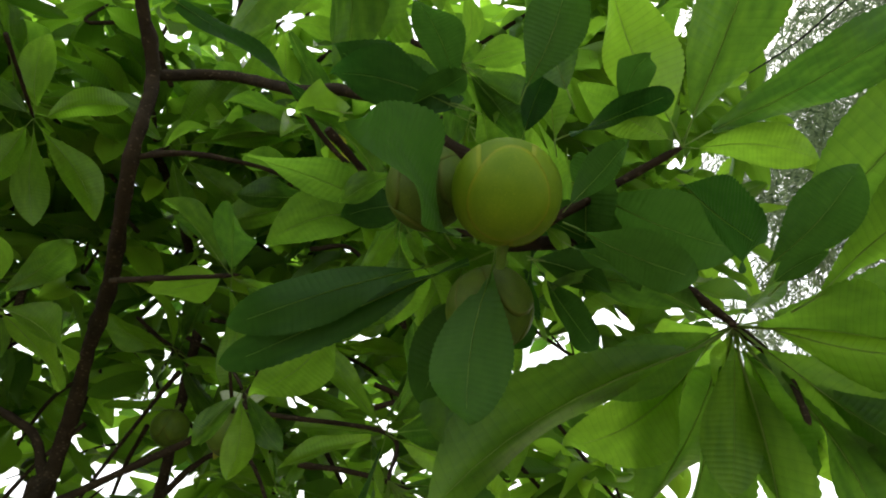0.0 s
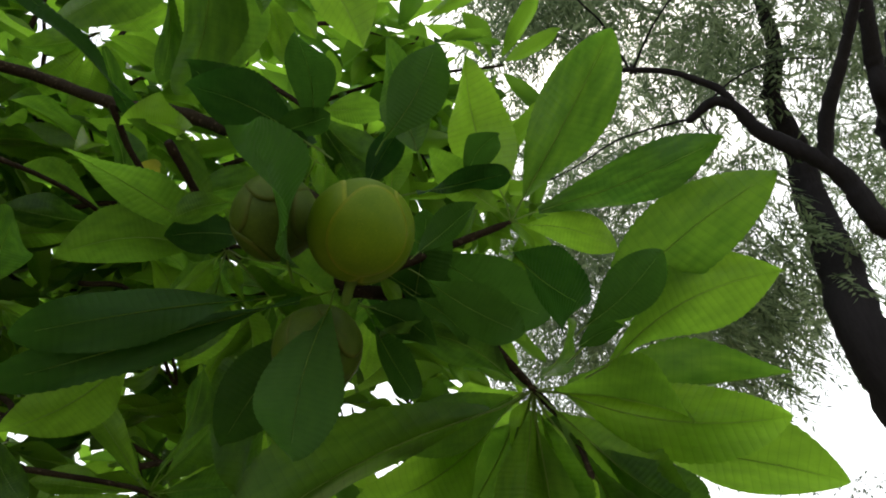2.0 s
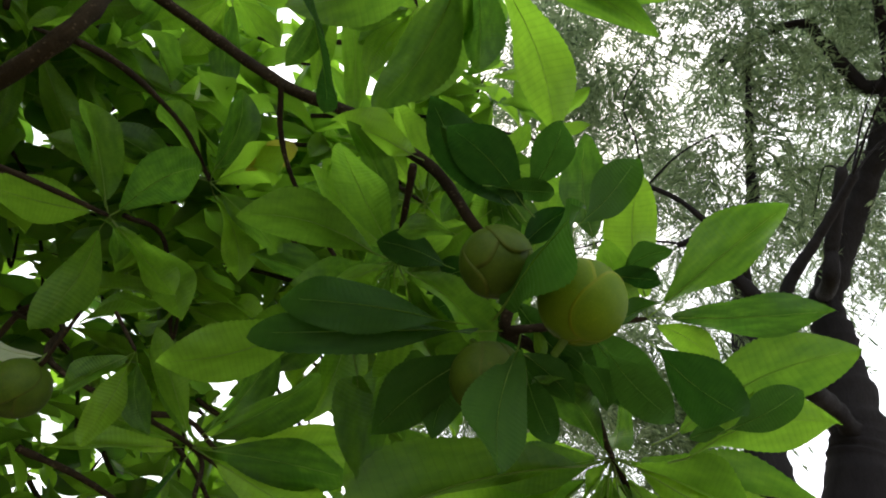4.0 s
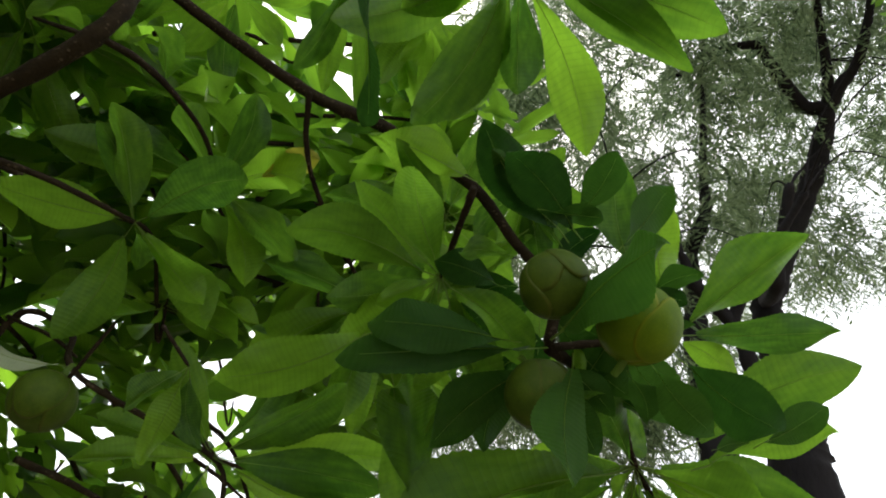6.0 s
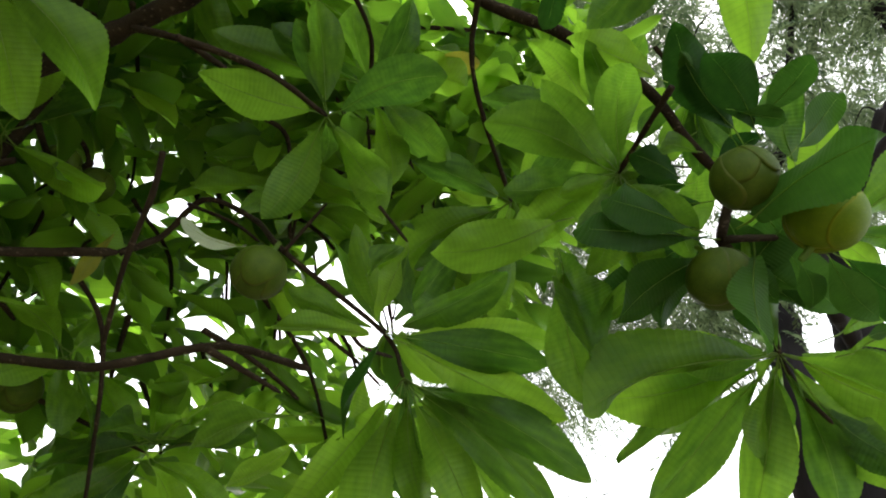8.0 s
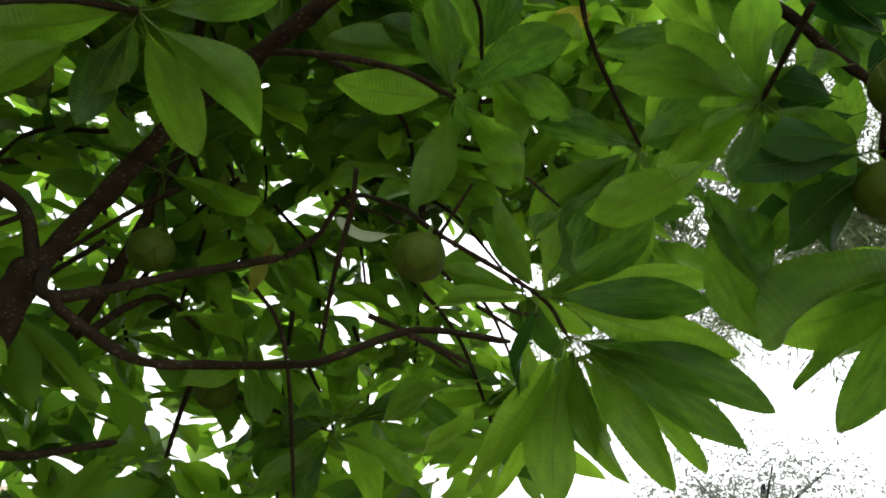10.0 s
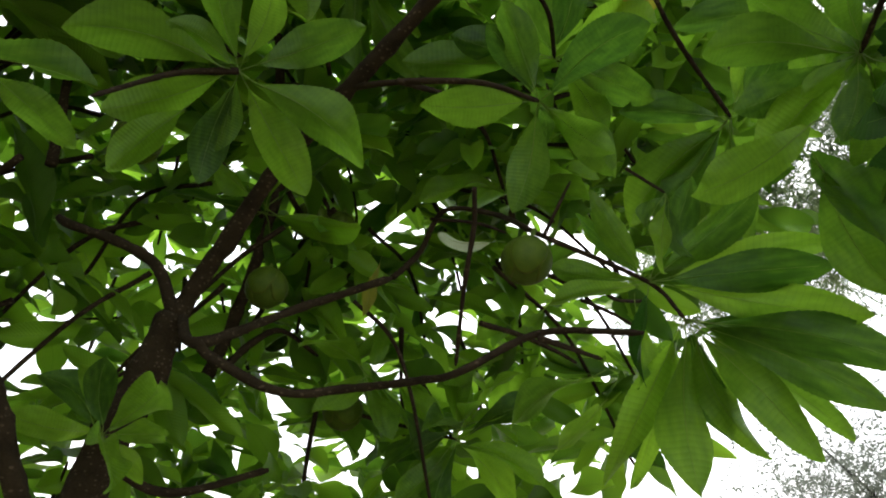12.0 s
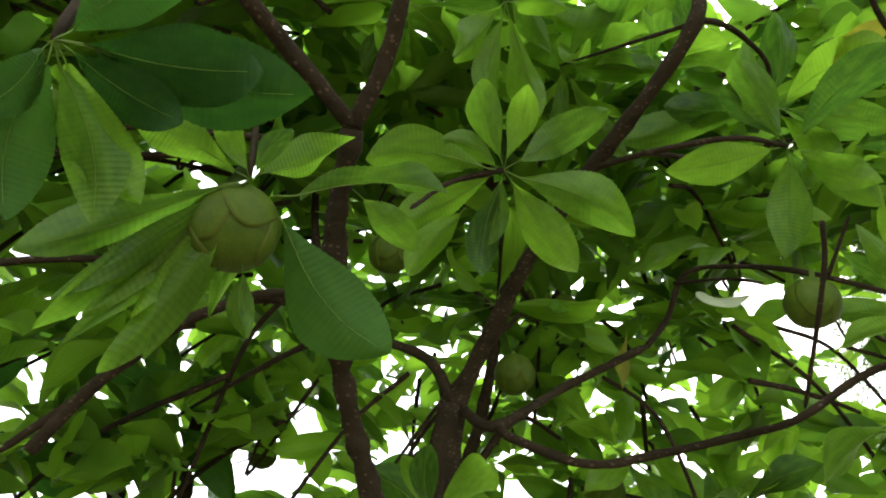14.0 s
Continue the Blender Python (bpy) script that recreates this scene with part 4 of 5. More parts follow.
# ---- canopy behind ----
def canopy():
    """Shoots of the inner and outer crown, each with a whorl of leaves."""
    rng = random.Random(11)
    near, far, shoots, tried = [], [], [], 0
    while len(shoots) < CANOPY_SHOOTS:
        tried += 1
        az, v = -70 + 120 * (tried * 0.7548777 % 1), tried * 0.5698403 % 1
        el = -16 + (v * 82 * 48) ** 0.5 if v < 48 / 82 else 66 - ((1 - v) * 82 * 34) ** 0.5
        az, el = az + rng.gauss(0, 1.5), el + rng.gauss(0, 1.5)
        dist = 1.55 + 1.2 * rng.random() ** 0.8
        low = -16 if az < 24 else min(24, -16 + (az - 24) * 2.4)
        if el < low or rng.random() > math.cos(radians(el)) + 0.22 or (az > 41 and rng.random() < (az - 41) / 9):
            continue
        c, s = math.cos(radians(el)), math.sin(radians(el))
        place = Vector((-0.55 + dist * c * math.sin(radians(az)), 0.25 + dist * c * math.cos(radians(az)), 1.35 + dist * s))
        if not 0.75 < place.z < 3.3:
            continue
        axis = Vector((rng.gauss(0, 0.5), rng.gauss(-0.2, 0.5), 0.9)).normalized()
        shoots.append((dist, place, axis))
        (near if dist < 1.64 else far).extend(whorl(rng, place, axis, rng.randrange(6, 11), 0.27, 0.068, 22 if place.z > 2.3 else 50))
    # low outer sprays that hang down all round
    for k in range(HANGING_SHOOTS):
        az, el = -70 + 90 * (k * 0.7548777 % 1), -13 + 22 * (k * 0.5698403 % 1)
        dist, c, s = rng.uniform(1.7, 2.4), math.cos(radians(el)), math.sin(radians(el))
        place = Vector((-0.55 + dist * c * math.sin(radians(az)), 0.25 + dist * c * math.cos(radians(az)), 1.35 + dist * s))
        far.extend(whorl(rng, place, (rng.gauss(0, 0.5), rng.gauss(-0.2, 0.5), 0.7), rng.randrange(5, 9), 0.22, 0.072, 60))
    return near, far, shoots


near, far, shoots = canopy()
fork = Vector((-0.62, 1.5, 2.0))
for k, (dist, place, axis) in enumerate(shoots[:140]):
    if not 1.6 < dist < 3.0 or place.y < 0.9:
        continue
    middle = fork.lerp(place, 0.55) + Vector((0.12 * math.sin(k * 2.1), 0.1 * math.cos(k * 1.7), 0.10))
    part("branch", tube((middle, middle.lerp(place, 0.5) + Vector((0, 0, 0.05)), place - axis * 0.1, place), 0.007, 0.0035, bark, 6, 4), tree)
part("twig", tube(((-0.62, 1.5, 2.2), (-0.5, 1.85, 2.3), (-0.33, 2.15, 2.2), (-0.296, 2.234, 2.07)), 0.006, 0.004, bark, 6, 5), tree)
part("twig", tube(((-1.154, 2.876, 1.926), (-1.19, 3.02, 1.985), (-1.235, 3.18, 1.99), (-1.250, 3.243, 1.930)), 0.005, 0.004, bark, 6, 5), tree)
part("twig", tube(((-0.846, 2.243, 1.753), (-1.013, 2.255, 1.711), (-1.139, 2.259, 1.650), (-1.278, 2.252, 1.583)), 0.0045, 0.002, bark, 6, 4), tree)
inner = part("twig", tube(((-1.1, 1.75, 1.9), (-1.15, 1.8, 2.3), (-1.1, 1.7, 2.8)), 0.012, 0.006, bark, 6, 4), tree)
for row in near[:110]:
    leaf(inner, *row)
COARSE = leaf_mesh("coarse_leaf", 12, 2, canopy_skin, random.Random(3), teeth=False, ribs=0.0, rod=False, broad=1.12)
# gaps through which the sky shows: a line through the crown and the gap's half width
crown_leaves = near[110:] + far


def clear_gap(start, end, radius):
    """Takes out the leaves whose blade comes close to the line."""
    a, way = Vector(start), (Vector(end) - Vector(start)).normalized()
    kept = []
    for row in crown_leaves:
        off = [(row[0].lerp(row[1], u) - a) for u in (0.3, 0.65, 0.95)]
        if min((o - way * o.dot(way)).length for o in off) > radius * 0.38:
            kept.append(row)
    crown_leaves[:] = kept


clear_gap((0.188, 0.794, 2.502), (0.686, 1.846, 4.003), 0.110)
clear_gap((-1.123, 1.498, 1.419), (-1.401, 3.640, 1.835), 0.130)
clear_gap((-1.073, 1.502, 1.424), (-1.261, 3.653, 1.846), 0.115)
clear_gap((-0.868, 1.489, 1.483), (-0.679, 3.615, 2.016), 0.115)
clear_gap((-1.028, 1.487, 1.501), (-1.132, 3.611, 2.066), 0.110)
clear_gap((-0.666, 1.467, 1.423), (-0.107, 3.552, 1.844), 0.130)
clear_gap((-1.340, 1.462, 1.332), (-2.017, 3.540, 1.586), 0.110)
clear_gap((-1.262, 1.485, 1.330), (-1.794, 3.605, 1.582), 0.110)
clear_gap((-1.207, 1.494, 1.360), (-1.641, 3.629, 1.666), 0.110)
clear_gap((-1.214, 1.484, 1.411), (-1.660, 3.601, 1.810), 0.090)
clear_gap((0.12, 1.44, 1.92), (0.89, 2.93, 2.56), 0.073)
clear_gap((0.30, 1.32, 1.94), (1.28, 2.68, 2.61), 0.082)
clear_gap((0.51, 1.11, 1.99), (1.73, 2.21, 2.72), 0.064)
clear_gap((0.01, 1.62, 1.46), (0.88, 3.18, 1.70), 0.073)
clear_gap((0.13, 1.37, 1.93), (1.14, 2.63, 2.73), 0.040)
clear_gap((0.52, 1.05, 1.71), (2.00, 1.92, 2.24), 0.091)
clear_gap((0.60, 0.90, 1.70), (2.17, 1.60, 2.22), 0.082)
clear_gap((-0.25, 1.67, 1.72), (0.31, 3.30, 2.26), 0.051)
clear_gap((-0.94, 1.76, 1.66), (-1.13, 3.48, 2.16), 0.073)
clear_gap((-0.65, 1.67, 1.90), (-0.49, 3.28, 2.69), 0.051)
clear_gap((-0.29, 1.66, 1.72), (0.29, 3.26, 2.30), 0.073)
clear_gap((0.02, 1.56, 1.55), (0.98, 3.03, 1.93), 0.064)
clear_gap((-0.31, 1.69, 1.66), (0.26, 3.32, 2.15), 0.046)
clear_gap((-1.17, 1.82, 1.49), (-1.32, 3.57, 1.87), 0.073)
clear_gap((-1.07, 1.80, 1.60), (-1.11, 3.52, 2.12), 0.073)
clear_gap((-0.57, 1.24, 2.29), (0.00, 2.30, 3.63), 0.048)
clear_gap((-0.78, 1.26, 2.34), (-0.47, 2.35, 3.74), 0.051)
clear_gap((-0.04, 1.37, 1.65), (1.17, 2.57, 2.23), 0.091)
clear_gap((-0.19, 1.41, 1.83), (0.82, 2.66, 2.62), 0.082)
clear_gap((-0.11, 1.39, 1.74), (1.00, 2.63, 2.43), 0.073)
clear_gap((-0.29, 1.55, 1.69), (0.61, 2.98, 2.30), 0.055)
clear_gap((-0.17, 1.54, 1.49), (0.87, 2.96, 1.87), 0.073)
clear_gap((-0.76, 1.58, 1.99), (-0.43, 3.05, 2.98), 0.040)
clear_gap((-0.58, 1.38, 1.60), (-1.28, 3.04, 1.65), 0.091)
clear_gap((-0.53, 1.37, 1.83), (-1.17, 3.02, 2.17), 0.058)
clear_gap((-0.20, 1.09, 2.56), (-0.44, 2.40, 3.77), 0.040)
clear_gap((-0.04, 1.49, 1.75), (-0.08, 3.27, 1.98), 0.051)
clear_gap((0.21, 1.44, 1.90), (0.47, 3.17, 2.32), 0.040)
clear_gap((0.27, 1.40, 1.94), (0.90, 2.98, 2.53), 0.082)
clear_gap((-0.31, 1.08, 2.57), (-0.38, 2.29, 3.90), 0.064)
clear_gap((0.09, 0.97, 2.61), (0.49, 2.04, 4.00), 0.055)
clear_gap((-0.26, 1.22, 2.43), (-0.27, 2.59, 3.60), 0.040)
clear_gap((-1.16, 1.65, 1.83), (-1.50, 3.28, 2.53), 0.069)
clear_gap((-0.04, 1.37, 1.65), (1.17, 2.57, 2.23), 0.219)
clear_gap((-0.19, 1.41, 1.83), (0.82, 2.66, 2.62), 0.174)
clear_gap((-0.11, 1.39, 1.74), (1.00, 2.63, 2.43), 0.183)
clear_gap((-0.07, 1.33, 1.77), (1.10, 2.49, 2.49), 0.201)
foliage = part("foliage", joined_leaves("foliage", crown_leaves, COARSE, canopy_skin), tree)
tagged(foliage, "dense ribbed green leaves of the inner canopy", kind="stuff")


# ---- the fruits ----
def build_fruit(rind, sepal_skin, sepal_border, sepal_rim):
    """A round fruit wrapped in thick overlapping sepals, hanging from a short stalk; radius 1."""
    root = new("hanging_fruit")
    bm = bmesh.new()
    bmesh.ops.create_uvsphere(bm, u_segments=32, v_segments=20, radius=0.97)
    for v in bm.verts:
        v.co *= 1 + 0.015 * noise.noise(v.co * 2.0)
    part("core", mesh_of("core", bm, rind), root)
    for k in range(5):
        # a round thick sepal, laid over the ones before it
        lon, polar, reach, lift = k * 0.8 * math.pi, (1.05, 1.2, 1.1, 1.25, 1.3)[k], (1.05, 1.12, 1.05, 1.1, 0.80)[k], 0.985 + 0.010 * k + (0.008 if k == 4 else 0)
        middle = Vector((math.sin(polar) * math.cos(lon), math.sin(polar) * math.sin(lon), math.cos(polar)))
        side = middle.cross(Vector((0, 0, 1))).normalized()
        other = middle.cross(side)
        bm = bmesh.new()
        outer, inner_rows = [], []
        for i in range(1, 13):
            ring, back = [], []
            for j in range(40):
                a = 2 * math.pi * j / 40
                t = reach * i / 12 * (1 + 0.34 * max(0, math.sin(a)) ** 5 + 0.05 * math.cos(a * 2 + k) + 0.03 * noise.noise(Vector((math.cos(a), math.sin(a), k * 3.0))))
                d = middle * math.cos(t) + (side * math.cos(a) + other * math.sin(a)) * math.sin(t)
                r = lift + 0.012 * noise.noise(d * 2.5 + Vector((k, 0, 0))) - 0.002 * max(0, i - 8) ** 1.5
                ring.append(bm.verts.new(d * r))
                back.append(bm.verts.new(d * (lift - 0.045)))
            outer.append(ring)
            inner_rows.append(back)
        bm.faces.new(outer[0])
        for i, (p, q) in enumerate(zip(outer, outer[1:])):
            for j in range(40):
                bm.faces.new((p[j], q[j], q[(j + 1) % 40], p[(j + 1) % 40])).material_index = 2 if i > 9 else 1 if i > 8 else 0
        for j in range(40):
            bm.faces.new((outer[-1][j], inner_rows[-1][j], inner_rows[-1][(j + 1) % 40], outer[-1][(j + 1) % 40]))
        for row in inner_rows[:-1]:
            for v in row:
                bm.verts.remove(v)
        bmesh.ops.recalc_face_normals(bm, faces=bm.faces)
        part("sepal", mesh_of("sepal", bm, sepal_skin, sepal_border, sepal_rim), root)
    part("stalk", tube(((0, 0, 0.92), (0.03, 0, 1.15), (0.1, 0.05, 1.4)), 0.11, 0.09, rib_skin, 8, 4), root)
    return root


def fruit_pose(place, radius, stalk, face):
    """The pose of a fruit whose stalk points one way and whose outermost sepal faces another."""
    z = Vector(stalk).normalized()
    f = Vector(face)
    f = (f - z * f.dot(z)).normalized()
    a = 3.2 * math.pi
    x = f * math.cos(a) - z.cross(f) * math.sin(a)
    m = Matrix((x, z.cross(x), z)).transposed().to_4x4()
    m.translation = Vector(place)
    return m @ Matrix.Scale(radius, 4)


ripening, shaded_fruit = build_fruit(*RIPENING), build_fruit(*SHADED_GREEN)


def hang_fruit(pattern, colour, place, radius, stalk, face):
    one = copy_thing(pattern, fruit_pose(place, radius, stalk, face))
    tagged(one, colour + " fruit wrapped in thick sepals, hanging among leaves", "fruit", "fruits on the tree")


hang_fruit(ripening, "round yellow-green", (0.058, 0.487, 1.824), 0.0475, (0.05, 0.45, -1), (-0.05, -0.9, -0.3))
hang_fruit(shaded_fruit, "round shade-darkened green", (-0.010, 0.557, 1.858), 0.042, (0.2, 0.5, 0.8), (-0.3, -0.8, -0.5))
hang_fruit(shaded_fruit, "round shade-darkened green", (0.064, 0.618, 1.762), 0.044, (-0.2, 0.4, 0.9), (0.5, -0.8, -0.2))
hang_fruit(shaded_fruit, "round shade-darkened green", (-0.304, 1.151, 1.676), 0.042, (0.1, -0.2, 1), (-0.4, -0.8, 0))
hang_fruit(shaded_fruit, "round shade-darkened green", (-0.371, 1.841, 1.515), 0.048, (0, 0.1, 1), (-0.9, -0.3, 0))
hang_fruit(shaded_fruit, "round shade-darkened green", (-1.162, 0.963, 1.542), 0.0475, (-0.1, 0.4, 0.9), (0.4, -0.9, -0.4))
hang_fruit(shaded_fruit, "round shade-darkened green", (-0.946, 1.608, 1.935), 0.048, (0.1, 0.2, 1), (0.6, -0.5, 0))
hang_fruit(shaded_fruit, "round shade-darkened green", (-0.300, 2.232, 2.017), 0.046, (0.1, 0, 1), (1, -0.3, 0))
hang_fruit(shaded_fruit, "round shade-darkened green", (-0.535, 1.807, 1.964), 0.045, (-0.1, 0.1, 1), (0, -1, 0))
hang_fruit(shaded_fruit, "round shade-darkened green", (-0.451, 1.842, 1.982), 0.042, (0.2, 0, 1), (0.7, -0.6, 0))
hang_fruit(shaded_fruit, "round shade-darkened green", (-0.617, 1.743, 1.738), 0.048, (0, 0.2, 1), (-0.5, -0.8, 0))
hang_fruit(shaded_fruit, "round shade-darkened green", (-0.470, 2.403, 1.811), 0.050, (0, 0, 1), (0.2, -0.8, 0))
hang_fruit(shaded_fruit, "round shade-darkened green", (-1.256, 3.244, 1.867), 0.050, (0.1, 0, 1), (0.8, -0.5, 0))
hang_fruit(shaded_fruit, "round shade-darkened green", (-1.188, 2.252, 1.623), 0.040, (0.1, 0, 1), (0.3, -0.9, 0))
for pattern in (ripening, shaded_fruit):
    for o in (*pattern.children, pattern):
        bpy.data.objects.remove(o)



# ---- the feathery tree beyond ----
def spray(rng, place, way, length):
    """A drooping spray: narrow leaflets on both sides of a thin stem."""
    side, rows = way.cross(Vector((0, 0, 1))).normalized(), []
    for k in range(22):
        t = k / 22
        foot = place + way * length * t + Vector((0, 0, -0.08 * t * t))
        d = (side * (1 if k % 2 else -1) * rng.uniform(0.6, 1) + way * 0.9 + Vector((0, 0, rng.uniform(-0.6, 0.1)))).normalized()
        rows.append((foot, foot + d * rng.uniform(0.028, 0.055), rng.uniform(0.006, 0.011), rng.uniform(-60, 60)))
    return rows


def build_feathery_tree():
    root = thing("feathery_tree", (2.02, 0.85, 0), "tall feathery-leaved tree with dark fissured trunks", "tree")
    part("trunk", tube(((2.02, 0.85, -0.05), (1.99, 0.88, 1.17), (1.99, 0.88, 2.34), (1.99, 0.87, 2.56), (1.99, 0.89, 2.89), (1.98, 0.91, 3.18)), 0.145, 0.060, dark_bark, 14, 7, 0.12), root)
    part("limb", tube(((1.98, 0.91, 3.15), (1.96, 0.75, 3.50), (1.88, 0.60, 3.71), (1.80, 0.50, 3.87), (1.72, 0.45, 3.94)), 0.058, 0.034, dark_bark, 10, 6, 0.12), root)
    part("trunk", tube(((1.99, 0.88, 1.29), (1.78, 0.98, 1.83), (1.57, 0.99, 2.28), (1.66, 1.06, 2.62), (1.71, 1.11, 2.90), (1.70, 1.10, 3.09), (1.58, 1.06, 3.23)), 0.078, 0.036, dark_bark, 14, 7, 0.12), root)
    part("limb", tube(((1.58, 1.06, 3.23), (1.53, 0.96, 3.36), (1.50, 0.94, 3.51), (1.36, 0.86, 3.8), (1.3, 0.8, 4.3)), 0.034, 0.006, dark_bark, 10, 6, 0.12), root)
    part("limb", tube(((1.99, 0.87, 2.56), (1.77, 0.86, 2.58), (1.56, 0.85, 2.56), (1.48, 0.85, 2.67), (1.42, 0.86, 2.73), (1.35, 0.90, 2.79), (1.27, 0.93, 2.85), (1.21, 0.93, 2.90), (1.16, 0.96, 2.93), (1.13, 1.04, 2.90)), 0.036, 0.012, dark_bark, 10, 6, 0.12), root)
    part("limb", tube(((1.42, 0.86, 2.73), (1.38, 0.79, 2.83), (1.35, 0.71, 2.90), (1.32, 0.64, 2.96), (1.26, 0.52, 3.06)), 0.022, 0.014, dark_bark, 9, 6, 0.12), root)
    part("limb", tube(((1.21, 0.93, 2.90), (1.16, 0.93, 2.95), (1.11, 0.95, 2.98), (1.03, 0.99, 3.02), (0.90, 1.07, 3.04)), 0.014, 0.007, dark_bark, 8, 5, 0.1), root)
    part("limb", tube(((1.98, 0.91, 3.18), (1.66, 0.77, 3.00), (1.60, 0.73, 3.09), (1.54, 0.68, 3.16), (1.44, 0.60, 3.29)), 0.032, 0.02, dark_bark, 9, 5, 0.1), root)
    part("limb", tube(((1.73, 0.46, 3.94), (1.70, 0.53, 3.95), (1.60, 0.57, 4.03), (1.49, 0.60, 4.12), (1.41, 0.63, 4.16), (1.36, 0.81, 4.17), (1.36, 0.99, 4.12)), 0.036, 0.012, dark_bark, 9, 6, 0.1), root)
    part("limb", tube(((1.75, 0.47, 3.92), (1.68, 0.38, 3.98), (1.64, 0.30, 4.02), (1.53, 0.21, 4.11), (1.40, 0.13, 4.21)), 0.034, 0.014, dark_bark, 8, 5, 0.1), root)
    part("limb", tube(((1.72, 0.45, 3.94), (1.60, 0.40, 4.05), (1.44, 0.36, 4.17), (1.27, 0.31, 4.29)), 0.026, 0.012, dark_bark, 8, 5, 0.1), root)
    rng = random.Random(21)
    for foot in ((1.30, 0.31, 4.27), (1.42, 0.14, 4.20), (1.37, 0.95, 4.12), (1.26, 0.53, 3.05), (0.95, 1.05, 3.03), (1.14, 1.02, 2.91), (1.45, 0.61, 3.28), (1.58, 0.40, 4.06)):
        for k in range(3):
            a = Vector(foot)
            b = a + Vector((rng.gauss(-0.05, 0.16), rng.gauss(0, 0.18), rng.gauss(0.10, 0.12)))
            c = b + (b - a) * 0.7 + Vector((rng.gauss(0, 0.1), rng.gauss(0, 0.1), -0.12))
            part("twig", tube((a, a.lerp(b, 0.5) + Vector((0, 0, 0.04)), b, c), 0.0045, 0.0015, dark_bark, 5, 4), root)
    # fine sprays: a thin stem with narrow leaflets on both sides, drooping
    rows = []
    count = 0
    while count < 13000:
        az, reach = rng.uniform(35, 108), rng.random() ** 0.8
        dist = (2.7 if az < 70 else 3.2) + 2.6 * reach
        el = rng.uniform(14, 66)
        low = 16 + (min(max(az, 52), 66) - 52) * 0.75 + min(max(0, az - 66), 10) * 0.95 + 4 * noise.noise(Vector((az * 0.12, dist * 0.8, 0)))
        if el < low:
            continue
        c, s = math.cos(radians(el)), math.sin(radians(el))
        place = Vector((-0.4 + dist * c * math.sin(radians(az)), 0.15 + dist * c * math.cos(radians(az)), 1.45 + dist * s))
        if noise.noise(place * 1.9) + 0.6 * noise.noise(place * 4.2) < ((0.17 if el > 45 else 0.07) if az < 58 else 0.20 if az < 68 else 0.13 if el > 42 else 0.02) or place.z > 8.5:
            continue
        count += 1
        way = Vector((rng.gauss(0, 1), rng.gauss(0, 1), rng.gauss(-0.9, 0.6))).normalized()
        length = rng.uniform(0.14, 0.27)
        rows += spray(rng, place, way, length)
    # sprays that sit on the leaning trunk's upper limb
    for k in range(170):
        foot = Vector((1.60, 1.06, 3.1)).lerp(Vector((1.28, 0.80, 4.3)), rng.random()) + Vector((rng.gauss(-0.05, 0.13), rng.gauss(-0.05, 0.13), rng.gauss(0, 0.1)))
        way = Vector((rng.gauss(0, 1), rng.gauss(0, 1), rng.gauss(-0.9, 0.6))).normalized()
        rows += spray(rng, foot, way, rng.uniform(0.10, 0.18))
    # dense sprays that droop beside the thick trunk
    for k in range(230):
        foot = Vector((1.47, 1.20, 2.72)).lerp(Vector((1.42, 1.36, 2.35)), rng.random()) + Vector((rng.gauss(0, 0.13), rng.gauss(0, 0.13), rng.gauss(0, 0.10)))
        way = Vector((rng.gauss(0.5, 0.8), rng.gauss(-0.3, 0.8), rng.gauss(-0.9, 0.5))).normalized()
        rows += spray(rng, foot, way, rng.uniform(0.12, 0.22))
    blade = bmesh.new()
    layer = blade.loops.layers.uv.new("UVMap")
    v = [blade.verts.new(p) for p in ((0, 0, 0), (0.5, 0.45, 0.02), (0, 1, 0), (-0.5, 0.45, 0.02))]
    f = blade.faces.new(v)
    for loop, uv in zip(f.loops, ((0, 0.5), (0.45, 1), (1, 0.5), (0.45, 0))):
        loop[layer].uv = uv
    crown = part("crown", joined_leaves("crown", rows, mesh_of("leaflet", blade, feather_skin), feather_skin), root)
    tagged(crown, "grey-green feathery drooping foliage", kind="stuff")


build_feathery_tree()


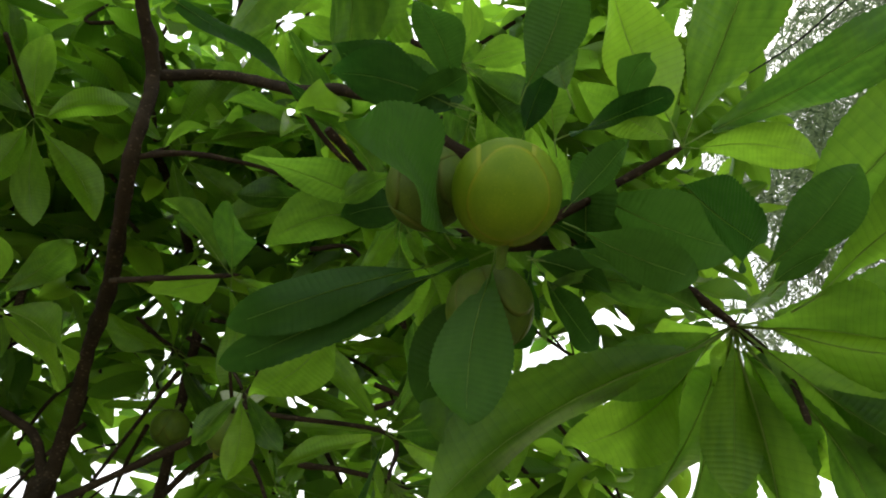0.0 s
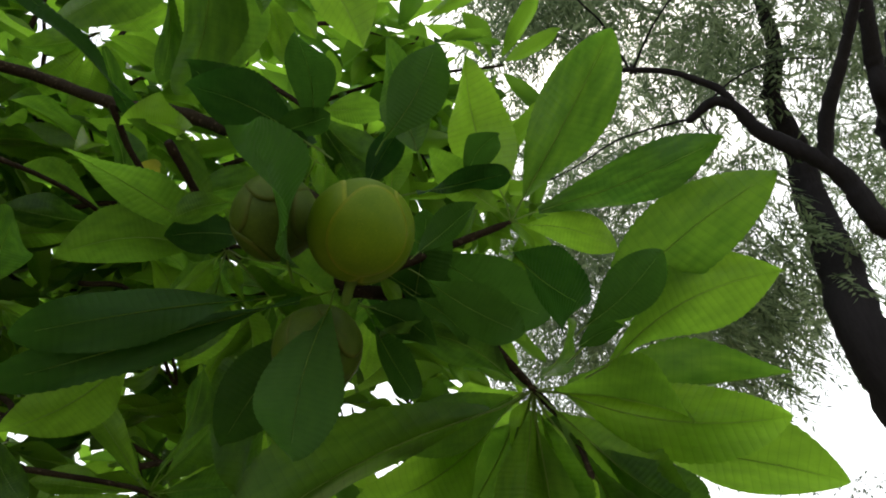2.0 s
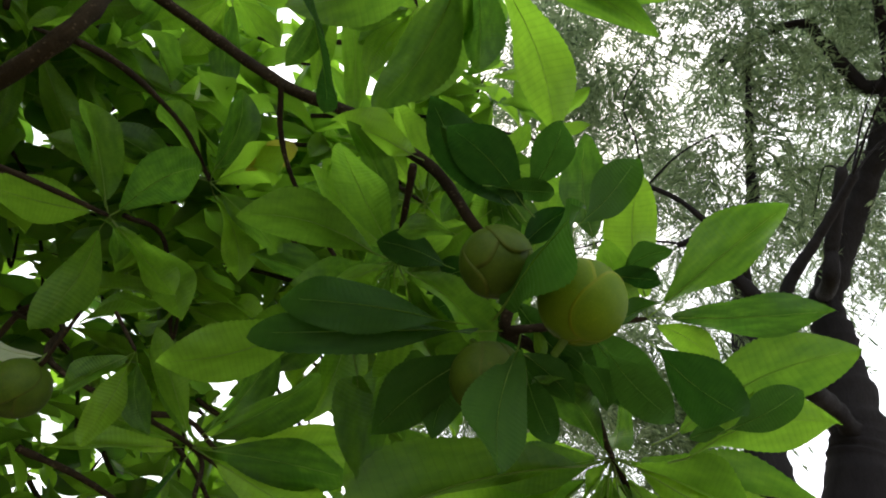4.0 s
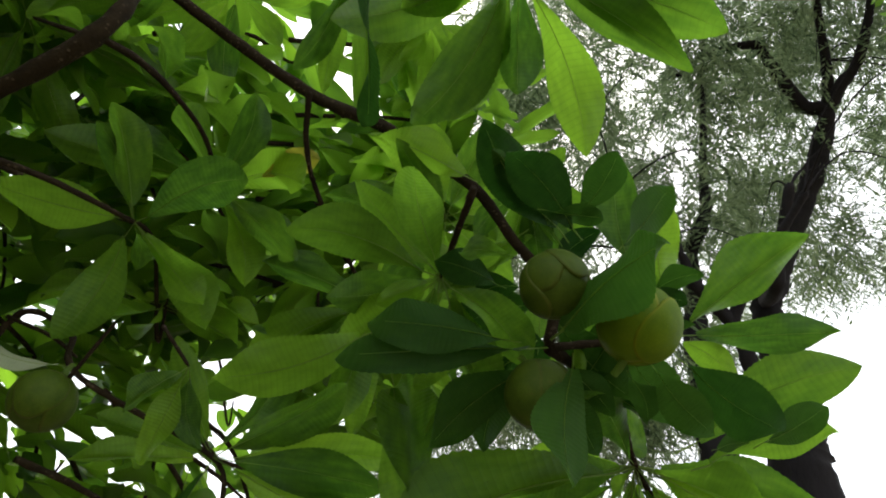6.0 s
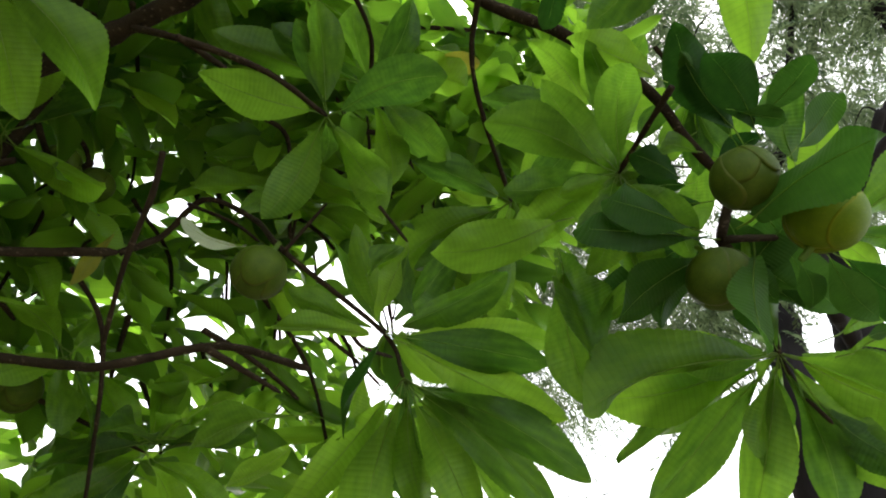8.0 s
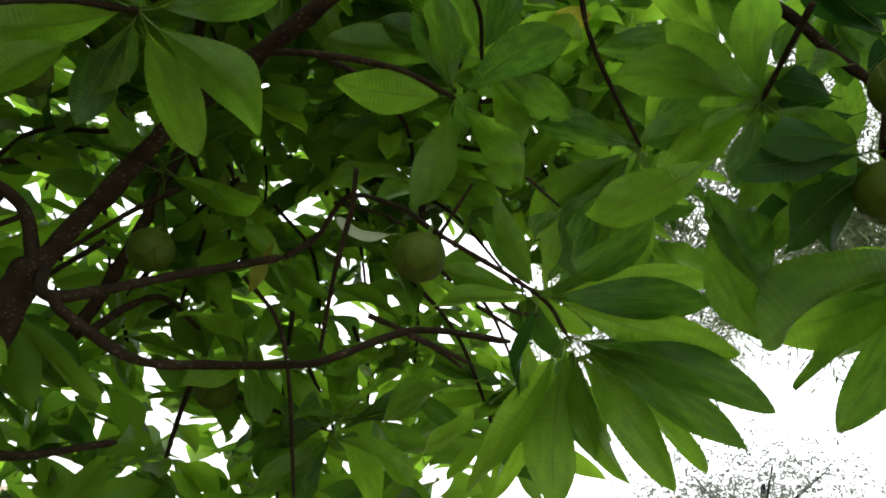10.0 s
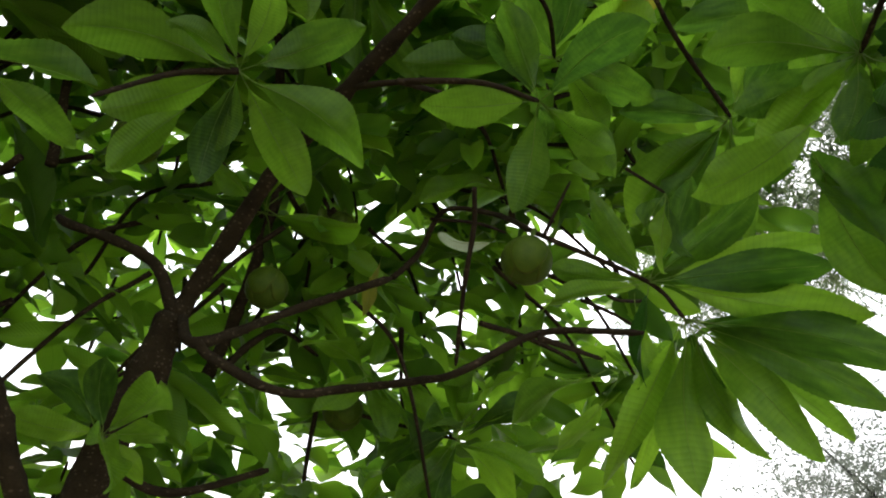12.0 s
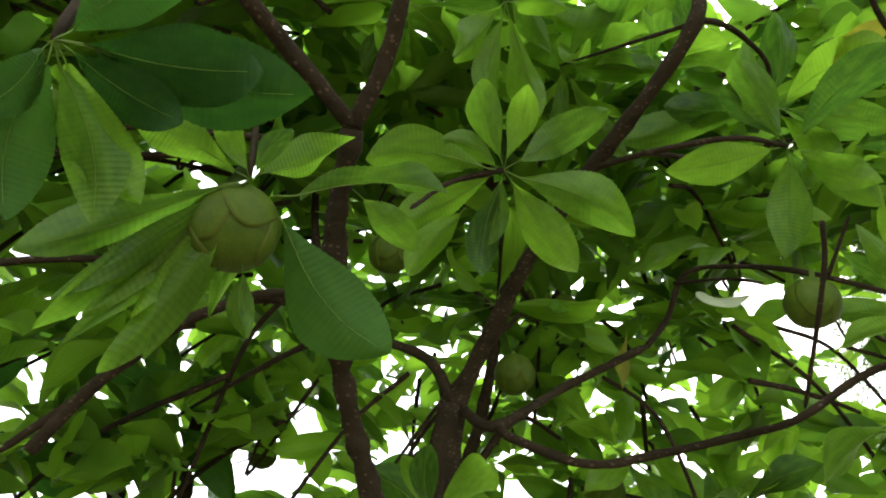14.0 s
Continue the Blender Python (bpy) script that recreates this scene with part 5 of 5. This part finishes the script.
def leafy_crown(root, rng, centre, size, count, length, width, skin, label="light green small leaves"):
    rows = []
    while len(rows) < count:
        p = Vector((rng.gauss(0, 0.5), rng.gauss(0, 0.5), rng.gauss(0, 0.5)))
        place = Vector(centre) + Vector((p.x * size[0], p.y * size[1], p.z * size[2]))
        if noise.noise(place * 2.2 / max(size)) < -0.05 or p.length > 1.15:
            continue
        for k in range(6):
            d = Vector((rng.gauss(0, 1), rng.gauss(0, 1), rng.gauss(-0.4, 0.6))).normalized()
            foot = place + d * length * 0.3
            rows.append((foot, foot + d * length * rng.uniform(0.6, 1.1), width * rng.uniform(0.8, 1.2), rng.uniform(-50, 50)))
    simple = leaf_mesh("small_leaf", 3, 1, skin, random.Random(4), teeth=False, ribs=0.0, rod=False)
    crown = part("crown", joined_leaves("crown", rows, simple, skin), root)
    tagged(crown, label, kind="stuff")


def build_small_trees():
    rng = random.Random(31)
    side = thing("broadleaf_tree", (2.7, -0.8, 0), "slender tree with light green oval leaves", "tree")
    part("trunk", tube(((2.7, -0.8, -0.05), (2.68, -0.75, 1.5), (2.6, -0.6, 2.5), (2.2, -0.25, 3.2), (1.7, -0.05, 3.6), (1.3, 0.0, 3.75)), 0.05, 0.010, dark_bark, 10, 6), side)
    part("limb", tube(((2.62, -0.65, 2.3), (2.4, -0.3, 2.7), (2.08, 0.1, 2.9)), 0.02, 0.006, dark_bark, 8, 5), side)
    leafy_crown(side, rng, (1.27, 0.0, 3.68), (0.27, 0.14, 0.28), 330, 0.07, 0.038, small_skin)
    leafy_crown(side, rng, (2.06, 0.13, 2.88), (0.13, 0.12, 0.24), 160, 0.085, 0.045, small_skin)
    far_tree = thing("distant_tree", (10.3, 7.0, 0), "small distant round-crowned tree, hazy grey green", "tree")
    part("trunk", tube(((10.3, 7.0, -0.05), (10.25, 6.95, 1.4), (10.1, 6.8, 2.4), (9.9, 6.6, 3.2)), 0.12, 0.04, dark_bark, 10, 5), far_tree)
    for k in range(5):
        a = k * 1.3
        part("limb", tube(((10.2, 6.9, 1.6 + 0.2 * k), (10.2 + 0.5 * math.cos(a), 6.9 + 0.5 * math.sin(a), 2.2 + 0.2 * k), (10.2 + 1.1 * math.cos(a), 6.9 + 1.1 * math.sin(a), 2.8 + 0.2 * k)), 0.045, 0.012, dark_bark, 7, 4), far_tree)
    leafy_crown(far_tree, rng, (10.2, 6.9, 2.6), (2.4, 2.4, 1.6), 16000, 0.10, 0.045, hazy_skin, "small leaves coloured grey-green for haze")


build_small_trees()
